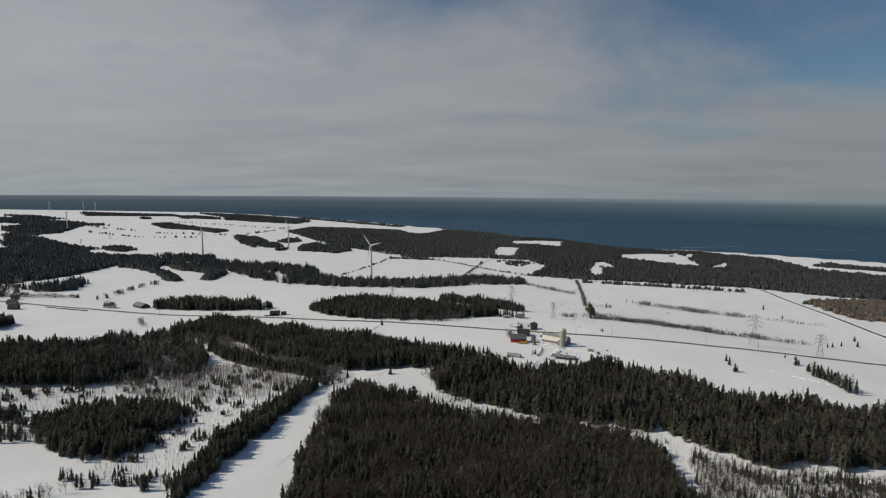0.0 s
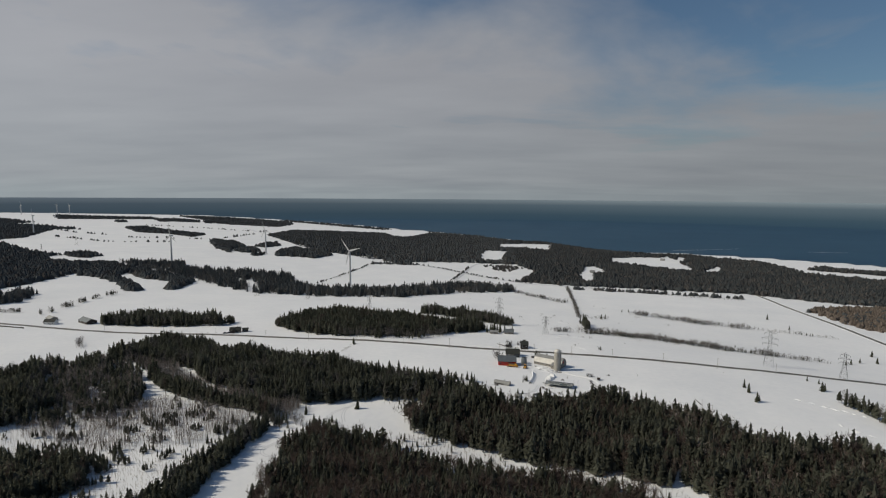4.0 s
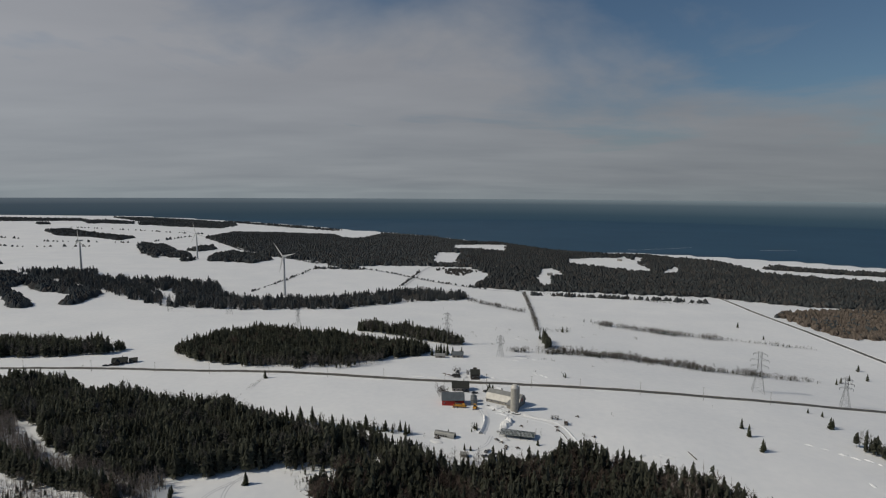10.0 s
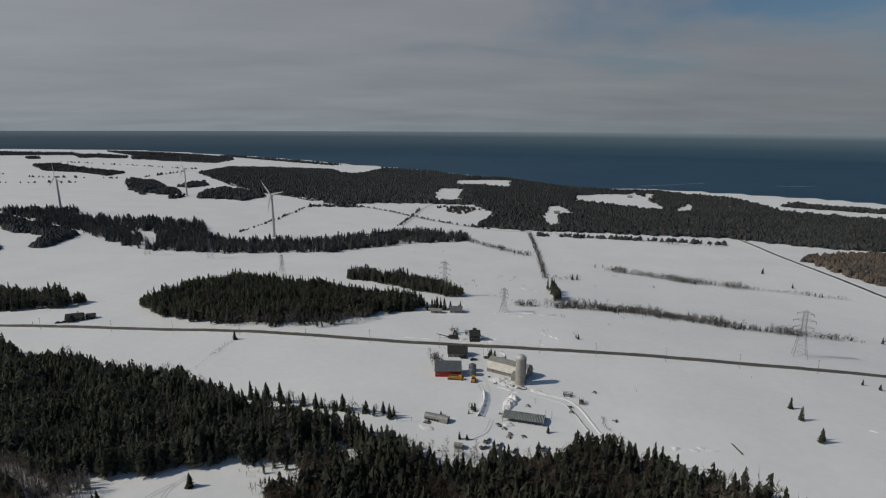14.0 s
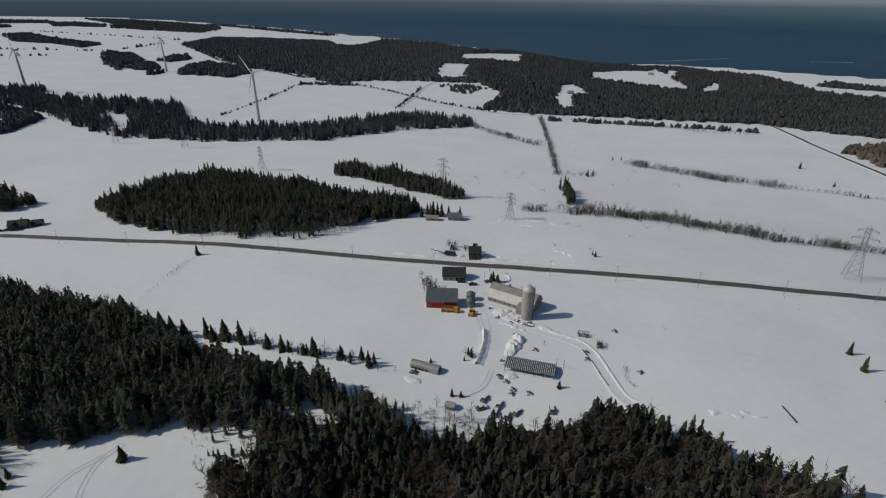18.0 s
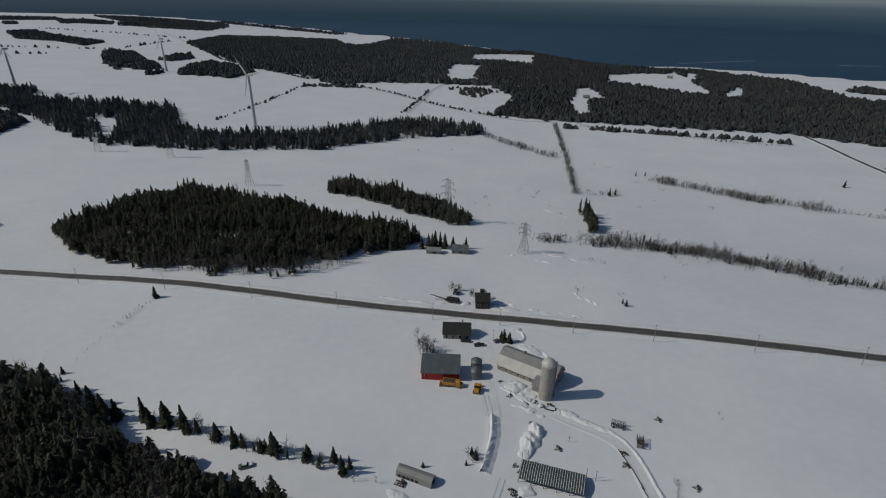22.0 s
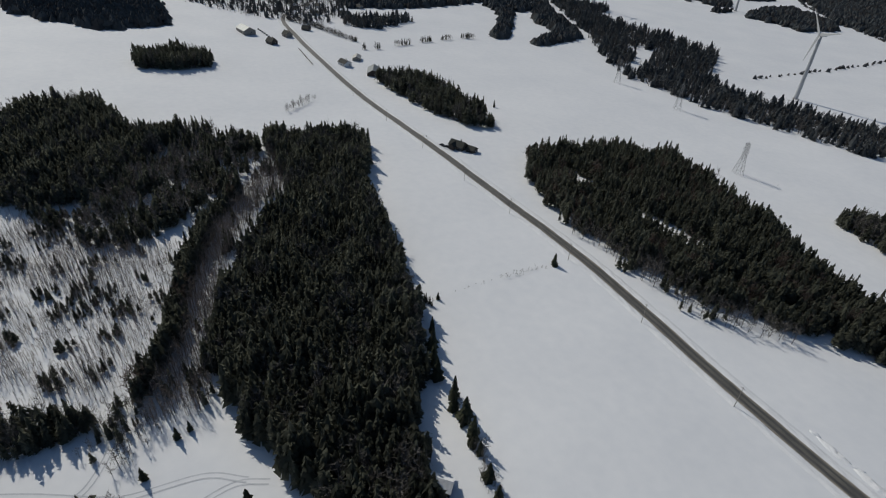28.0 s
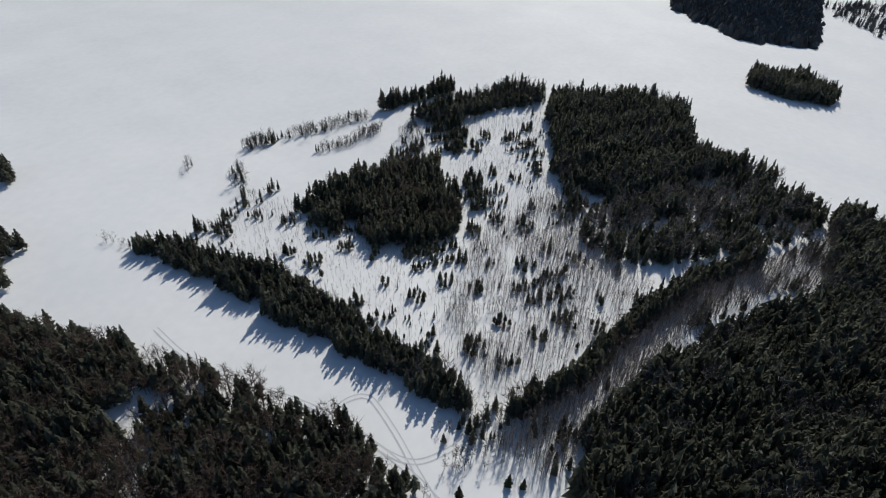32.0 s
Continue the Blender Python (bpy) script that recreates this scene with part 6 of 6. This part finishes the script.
car(5.2, 251.0, -4, CARPAINT, "dark car parked in front of a farmhouse")
car(11.1, 248.0, 8, CARPAINT, "dark car parked in a ploughed yard")
for x, y, rz in ((13.0, 159.0, 60), (18.4, 156.2, 65), (16.7, 152.4, 70), (20.8, 150.9, 72), (24.6, 152.7, 50), (37.6, 153.8, 85), (11.7, 154.4, 20)):
    car(x, y, rz, GREYPAINT, "old car buried under snow behind the farm", snow=True)
car(-294, 319.0, 15, CARPAINT, "dark car parked beside a house")
car(-297.5, 317.4, 12, CARPAINT, "dark car parked beside a house")
car(-64, 176, 20, GREYPAINT, "old car buried under snow near a wood", snow=True)

tk = thing("yellow_dump_truck", -0.2, 220.0, -8, "yellow-orange dump truck parked by the red barn", "truck", dz=-0.02)
part("bed", Shape().prism([(-1.25, 1.1), (1.25, 1.1), (1.4, 2.5), (-1.4, 2.5)], -3.4, 1.6), YELLOW, tk)
part("load", Shape().box((-0.9, 0, 2.45), (4.6, 2.4, 0.25), bevel=0.1), RUST, tk)
part("cab", Shape().box((2.6, 0, 1.75), (1.7, 2.3, 2.0), bevel=0.25), YELLOW, tk)
part("bonnet", Shape().box((3.8, 0, 1.3), (1.1, 1.9, 1.0), bevel=0.15), YELLOW, tk)
part("windscreen", Shape().box((3.42, 0, 2.1), (0.12, 1.9, 0.8)), GLASS, tk)
part("chassis", Shape().box((0.2, 0, 0.9), (7.6, 0.9, 0.3)), BLACK, tk)
part("plough", Shape().prism([(-1.7, 0.1), (1.7, 0.1), (1.7, 1.2), (-1.7, 1.2)], -4.6, -4.3), YELLOW, tk)
for u in (-2.6, -1.4, 3.3):
    for s in (-1, 1):
        wheel(tk, u, s * 1.1, 0.52, 0.35)

ld = thing("yellow_loader", 9.6, 217.2, 80, "yellow-orange wheel loader parked in the yard", "loader", dz=-0.02)
part("body", Shape().box((-0.8, 0, 1.35), (2.6, 1.9, 1.1), bevel=0.2), YELLOW, ld)
part("cab", Shape().box((0.1, 0, 2.4), (1.4, 1.5, 1.5), bevel=0.15), GLASS, ld)
part("cab_roof", Shape().box((0.1, 0, 3.2), (1.6, 1.7, 0.16), bevel=0.05), YELLOW, ld)
part("arm", Shape().tube((0.6, -0.6, 1.5), (2.7, -0.6, 0.7), 0.16, n=5).tube((0.6, 0.6, 1.5), (2.7, 0.6, 0.7), 0.16, n=5), YELLOW, ld)
part("bucket", Shape().prism([(-1.3, 0.1), (1.3, 0.1), (1.3, 1.1), (-1.3, 1.1)], 2.6, 3.4), YELLOW, ld)
for u in (-1.4, 1.3):
    for s in (-1, 1):
        wheel(ld, u, s * 1.05, 0.7, 0.5)

tr = thing("tractor", 0.2, 294.5, 70, "dark tractor parked across the road", "tractor", dz=-0.02)
part("bonnet", Shape().box((1.1, 0, 1.3), (2.0, 0.9, 0.9), bevel=0.12), GREYPAINT, tr)
part("cab", Shape().box((-0.6, 0, 2.0), (1.5, 1.5, 1.7), bevel=0.12), GLASS, tr)
part("cab_roof", Shape().box((-0.6, 0, 2.92), (1.7, 1.7, 0.15)), BLACK, tr)
for u, r in ((-0.9, 0.85), (1.6, 0.5)):
    for s in (-1, 1):
        wheel(tr, u, s * 0.95, r, 0.45)

fb = thing("farm_trailer", -4.0, 286.2, -13, "long dark farm trailer with a raised loading boom", "trailer", dz=-0.02)
part("deck", Shape().box((2.6, 0, 1.1), (7.5, 2.4, 0.35), bevel=0.05), DARKWOOD, fb)
part("load", Shape().box((2.8, 0, 1.9), (6.2, 2.2, 1.3), bevel=0.25), BLACK, fb, "dark covered load")
part("boom", Shape().tube((-1.2, 0, 1.3), (-9.0, 0.2, 2.6), 0.35, 0.18, 6), RUST, fb)
part("stand", Shape().tube((-6.0, 0, 0), (-6.0, 0, 2.0), 0.12, n=6), RUST, fb)
part("crane", Shape().tube((0.5, 0.3, 2.4), (2.2, 0.3, 3.6), 0.14, n=5), RUST, fb)
for u in (1.2, 2.4, 4.8):
    for s in (-1, 1):
        wheel(fb, u, s * 1.05, 0.48, 0.3)


def wagon(x, y, rz, boxed):
    ob = thing("hay_wagon", x, y, rz, "old rack-sided hay wagon standing in snow", "wagon", "hay wagons", dz=-0.02)
    for k in range(9):
        part("deck_board", Shape().box((-2.25 + 0.56 * k, 0, 0.9), (0.22, 2.2, 0.1)), DARKWOOD, ob)
    for s in (-1, 1):
        for k in range(6):
            part("stake", Shape().tube((-2.4 + 0.96 * k, s * 1.05, 0.9), (-2.4 + 0.96 * k, s * 1.05, 2.2), 0.05, n=4), RUST, ob)
        for z in (1.4, 1.8, 2.2):
            part("rail", Shape().box((0, s * 1.05, z), (5.0, 0.07, 0.1)), DARKWOOD, ob)
        for u in (-1.7, 1.7):
            wheel(ob, u, s * 0.9, 0.4, 0.2)
    part("drawbar", Shape().tube((2.4, 0, 0.7), (4.2, 0, 0.5), 0.07, n=5), RUST, ob)
    if boxed:
        part("box", Shape().box((-0.5, 0, 1.6), (1.6, 1.5, 0.7), bevel=0.08), RUST, ob)


wagon(58.8, 200.6, -18, False)
wagon(64.1, 193.0, 75, True)


def implement(x, y, rz, label="rusty farm implement half buried in snow"):
    ob = thing("farm_implement", x, y, rz, label, "implement", "farm implements", dz=-0.1)
    part("frame", Shape().tube((-1.5, 0, 0.35), (0.5, -0.7, 0.55), 0.1, n=5).tube((-1.5, 0, 0.35), (0.5, 0.7, 0.55), 0.1, n=5).tube((0.5, -1.1, 0.55), (0.5, 1.1, 0.55), 0.13, n=5).box((0.4, 0, 0.75), (0.7, 1.0, 0.4), bevel=0.08), RUST, ob)
    for k in range(5):
        part("tine", Shape().tube((0.5, -1.0 + 0.5 * k, 0.55), (0.9, -1.0 + 0.5 * k, 0.0), 0.06, 0.03, 4), RUST, ob)
    for s in (-1, 1):
        wheel(ob, 0.3, s * 1.2, 0.35, 0.15)


for x, y, rz in ((36.1, 189.1, 20), (24.2, 164.2, 30), (30.3, 162.3, 55), (23.6, 162.1, 0), (56.8, 183.1, 30), (76.4, 175.3, -20), (57.5, 188, 60), (19.5, 171.5, 70), (22, 168.5, 20), (-14.2, 172.3, 10), (36.5, 210.5, 60), (74, 205, 0)):
    implement(x, y, rz)


def scrap(x, y, rz):
    ob = thing("scrap_timber", x, y, rz, "dark scrap boards and stones half buried in snow", "scrap", "scrap heaps", dz=-0.1)
    rng = np.random.RandomState(int(abs(x * 13 + y * 7)))
    for k in range(3):
        a, u, w = rng.uniform(0, 180), rng.uniform(-0.8, 0.8), rng.uniform(-0.6, 0.6)
        part("board", Shape().box((u, w, 0.22 + 0.12 * k), (rng.uniform(1.0, 2.2), 0.28, 0.1), rz=a), DARKWOOD, ob)
    for k in range(2):
        r = rng.uniform(0.25, 0.5)
        part("stone", Shape().lathe([(r * 0.9, 0), (r, r * 0.4), (r * 0.6, r * 0.9), (0.05, r)], 7, c=(rng.uniform(-1.2, 1.2), rng.uniform(-1, 1), 0)), GREYPAINT, ob)


for x, y, rz in ((19, 223, 10), (22, 215, 70), (27.5, 211, 30), (25, 218.5, 120), (31.5, 212.2, 15), (28.5, 200.5, 50), (21, 181, 30), (23, 178.5, 100), (20, 170, 60), (33.5, 209.5, 10), (24, 222.5, 160)):
    scrap(x, y, rz)
skid = thing("flat_sled", 36.6, 208.6, -15, "dark flat sled loaded with snow", "sled", dz=-0.02)
part("deck", Shape().box((0, 0, 0.5), (3.4, 1.8, 0.3)), BLACK, skid)
part("snow_cover", Shape().box((0, 0, 0.75), (2.8, 1.4, 0.3), bevel=0.1), PILE, skid, "snow lying on the deck")
hut = thing("small_hut", 0.2, 154.5, -15, "small low hut under thick snow", "hut", dz=-0.1)
part("wall", Shape().box((0, 0, 0.8), (3.2, 2.4, 1.6)), CLADDING, hut)
part("roof", gable_roof(3.2, 2.4, 1.6, 2.4, 0.3), TIN, hut)
cab2 = thing("wood_hut", -83, 174.5, 40, "small snow-roofed cabin at the wood's edge", "hut", dz=-0.1)
part("wall", Shape().box((0, 0, 1.3), (6, 4.5, 2.6)), DARKWOOD, cab2)
part("roof", gable_roof(6, 4.5, 2.6, 4.2, 0.4), PILE, cab2, "roof covered with snow")
vat = thing("oil_tank", 18.6, 251.2, 30, "grey tank beside two spruce", "tank", dz=-0.1)
part("body", Shape().tube((-1, 0, 1.0), (1, 0, 1.0), 0.8, n=14), GREYPAINT, vat)
part("stand", Shape().box((0, 0, 0.3), (1.6, 0.9, 0.5)), RUST, vat)
yp = thing("yard_pole", 17.2, 251.4, 0, "thin bare pole in the yard", "pole")
part("pole", Shape().tube((0, 0, -0.2), (0, 0, 6.5), 0.09, 0.06, 6), POLEWOOD, yp)
part("crossbar", Shape().box((0, 0, 6.0), (0.9, 0.08, 0.08)), POLEWOOD, yp)
yq = thing("yard_post", 40.3, 192.6, 0, "rough post with a crosspiece in snow", "post")
part("pole", Shape().tube((0, 0, -0.2), (0, 0, 2.6), 0.1, 0.08, 6), POLEWOOD, yq)
part("crossbar", Shape().box((0, 0, 2.3), (1.2, 0.1, 0.12)), POLEWOOD, yq)
pg = thing("long_log", 122.9, 152.3, 92, "long dark log lying on open snow", "log")
part("trunk", Shape().tube((-4.2, 0, 0.25), (4.2, 0.3, 0.25), 0.32, 0.22, 8), BARK, pg)
part("stub", Shape().tube((1.0, 0, 0.3), (1.4, 0.5, 0.7), 0.08, 0.05, 5), BARK, pg)
for x, y, rz in ((57.2, 186, -75), (59.2, 178, -80), (60.4, 171, -78)):
    pp = thing("iron_pipe", x, y, rz, "long rusty pipe lying in snow beside a lane", "pipe", "rusty pipes")
    part("pipe", Shape().tube((-4, 0, 0.2), (4, 0.2, 0.2), 0.16, n=7), RUST, pp)
    part("joint", Shape().tube((3.9, 0.2, 0.2), (4.2, 0.2, 0.2), 0.22, n=7), RUST, pp)
pa = thing("wood_rack", -14.6, 172.0, -20, "low timber rack beside an arched shed", "rack", dz=-0.05)
for k in range(4):
    part("slat", Shape().box((-1.4 + 0.9 * k, 0, 0.5), (0.15, 1.9, 0.12)), DARKWOOD, pa)
for s in (-1, 1):
    part("bearer", Shape().box((0, s * 0.8, 0.25), (3.4, 0.15, 0.4)), DARKWOOD, pa)

# snow heaped by the plough


def snow_heap(x, y, rx, ry, h, rz=0, label="heap of ploughed snow", name="snow_heap", mat=PILE):
    seed = Vector((x * 0.37, y * 0.53, 0))
    s = Shape()
    rings, n = 10, 30
    pts = [(0, 0, h)]
    for k in range(1, rings):
        q = k / (rings - 1)
        for i in range(n):
            a = 2 * math.pi * i / n
            way = Vector((math.cos(a), math.sin(a), 0))
            r = q * (1 + 0.35 * noise.noise(seed + way * 1.1) + 0.12 * noise.noise(seed + way * 4))
            px, py = rx * r * way.x, ry * r * way.y
            rough = 1 + 0.55 * noise.noise(seed + Vector((px, py, 0)) * 0.55) + 0.3 * noise.noise(seed + Vector((px, py, 3)) * 1.5)
            z = h * (1 - q) ** 0.8 * (1 + q * 0.6) * rough if k < rings - 1 else -0.35
            pts.append((px, py, z))
    faces = [(0, 1 + i, 1 + (i + 1) % n) for i in range(n)]
    for k in range(rings - 2):
        b = 1 + k * n
        faces += [(b + i, b + n + i, b + n + (i + 1) % n, b + (i + 1) % n) for i in range(n)]
    s.add(pts, faces)
    ob = new(name, mesh_from(name, s, mat, smooth=True))
    ob.matrix_basis = pose(x, y, ground_z(x, y), 0, 0, rz)
    return tagged(ob, label, "snow heap" if name == "snow_heap" else "snow drift", "snow heaps" if name == "snow_heap" else "snow drifts")


for x, y, rx, ry, h, rz in ((26.8, 191, 3.4, 6.0, 2.2, -15), (29.6, 197, 2.6, 4.0, 2.6, 0), (42.8, 206.3, 3.6, 2.2, 1.1, -25), (24.5, 220.5, 4.5, 3.5, 1.3, 20), (25, 186.7, 2.4, 3.0, 1.4, 0), (48, 202.3, 5, 1.5, 0.8, -27),
                        (54, 198.8, 4.5, 1.3, 0.8, -28), (19, 282, 5, 2.2, 1.6, -15), (26, 280, 6, 1.8, 1.2, -8), (5, 284.5, 3, 2, 1.2, 10), (-18, 285, 6, 1.5, 1.0, -8), (-30, 287, 6, 1.3, 0.9, -8), (17.5, 290, 4, 2, 1.3, 60),
                        (28, 262, 3, 1.5, 0.9, 10), (33, 246, 6, 3.2, 1.0, -30), (35, 219.5, 2, 2.5, 1.0, 0), (28, 213, 2.2, 1.8, 0.9, 0), (24, 172, 3, 2, 0.9, 0), (29, 219, 1.6, 1.1, 0.8, 30), (26.5, 216.5, 1.2, 1.4, 0.7, 0), (31, 215.5, 1.5, 1.0, 0.7, 50), (27, 210, 1.7, 1.1, 0.6, 0), (33, 210.5, 1.3, 1.3, 0.7, 0), (39, 207.5, 2.0, 1.4, 1.0, 20), (8.5, 286, 3.5, 1.2, 0.9, -10), (-8, 290.5, 4, 1.1, 0.8, -10), (20, 286, 2.4, 3.0, 1.1, 0), (-15, 168, 4, 2, 0.7, -20)):
    snow_heap(x, y, rx, ry, h * (0.6 if rx < 2.3 else 0.85), rz)

# wind-blown drifts, broken ridges lying along the fields
rd = np.random.RandomState(12)
for (x0, y0), (x1, y1), count in (((199, 174), (233, 147), 7), ((200, 129), (212, 113), 4), ((92, 152), (114, 151), 5), ((60, 300), (71, 286), 4), ((49, 354), (84, 336), 6), ((65, 449), (82, 427), 4),
                                  ((31, 349), (59, 336), 4), ((-40, 288), (-8, 284.5), 6), ((8, 292), (30, 283), 5), ((34, 281), (62, 276), 4), ((20, 218), (30, 212), 6), ((22, 210), (34, 205), 5)):
    for k in range(count):
        q = (k + rd.uniform(0.2, 0.8)) / count
        snow_heap(x0 + (x1 - x0) * q + rd.normal(0, 0.8), y0 + (y1 - y0) * q + rd.normal(0, 0.8), rd.uniform(1.4, 3.2), rd.uniform(0.6, 1.2), rd.uniform(0.25, 0.6),
                  math.degrees(math.atan2(y1 - y0, x1 - x0)) + rd.normal(0, 12), "low wind-blown drift of snow", "snow_drift", SNOW)
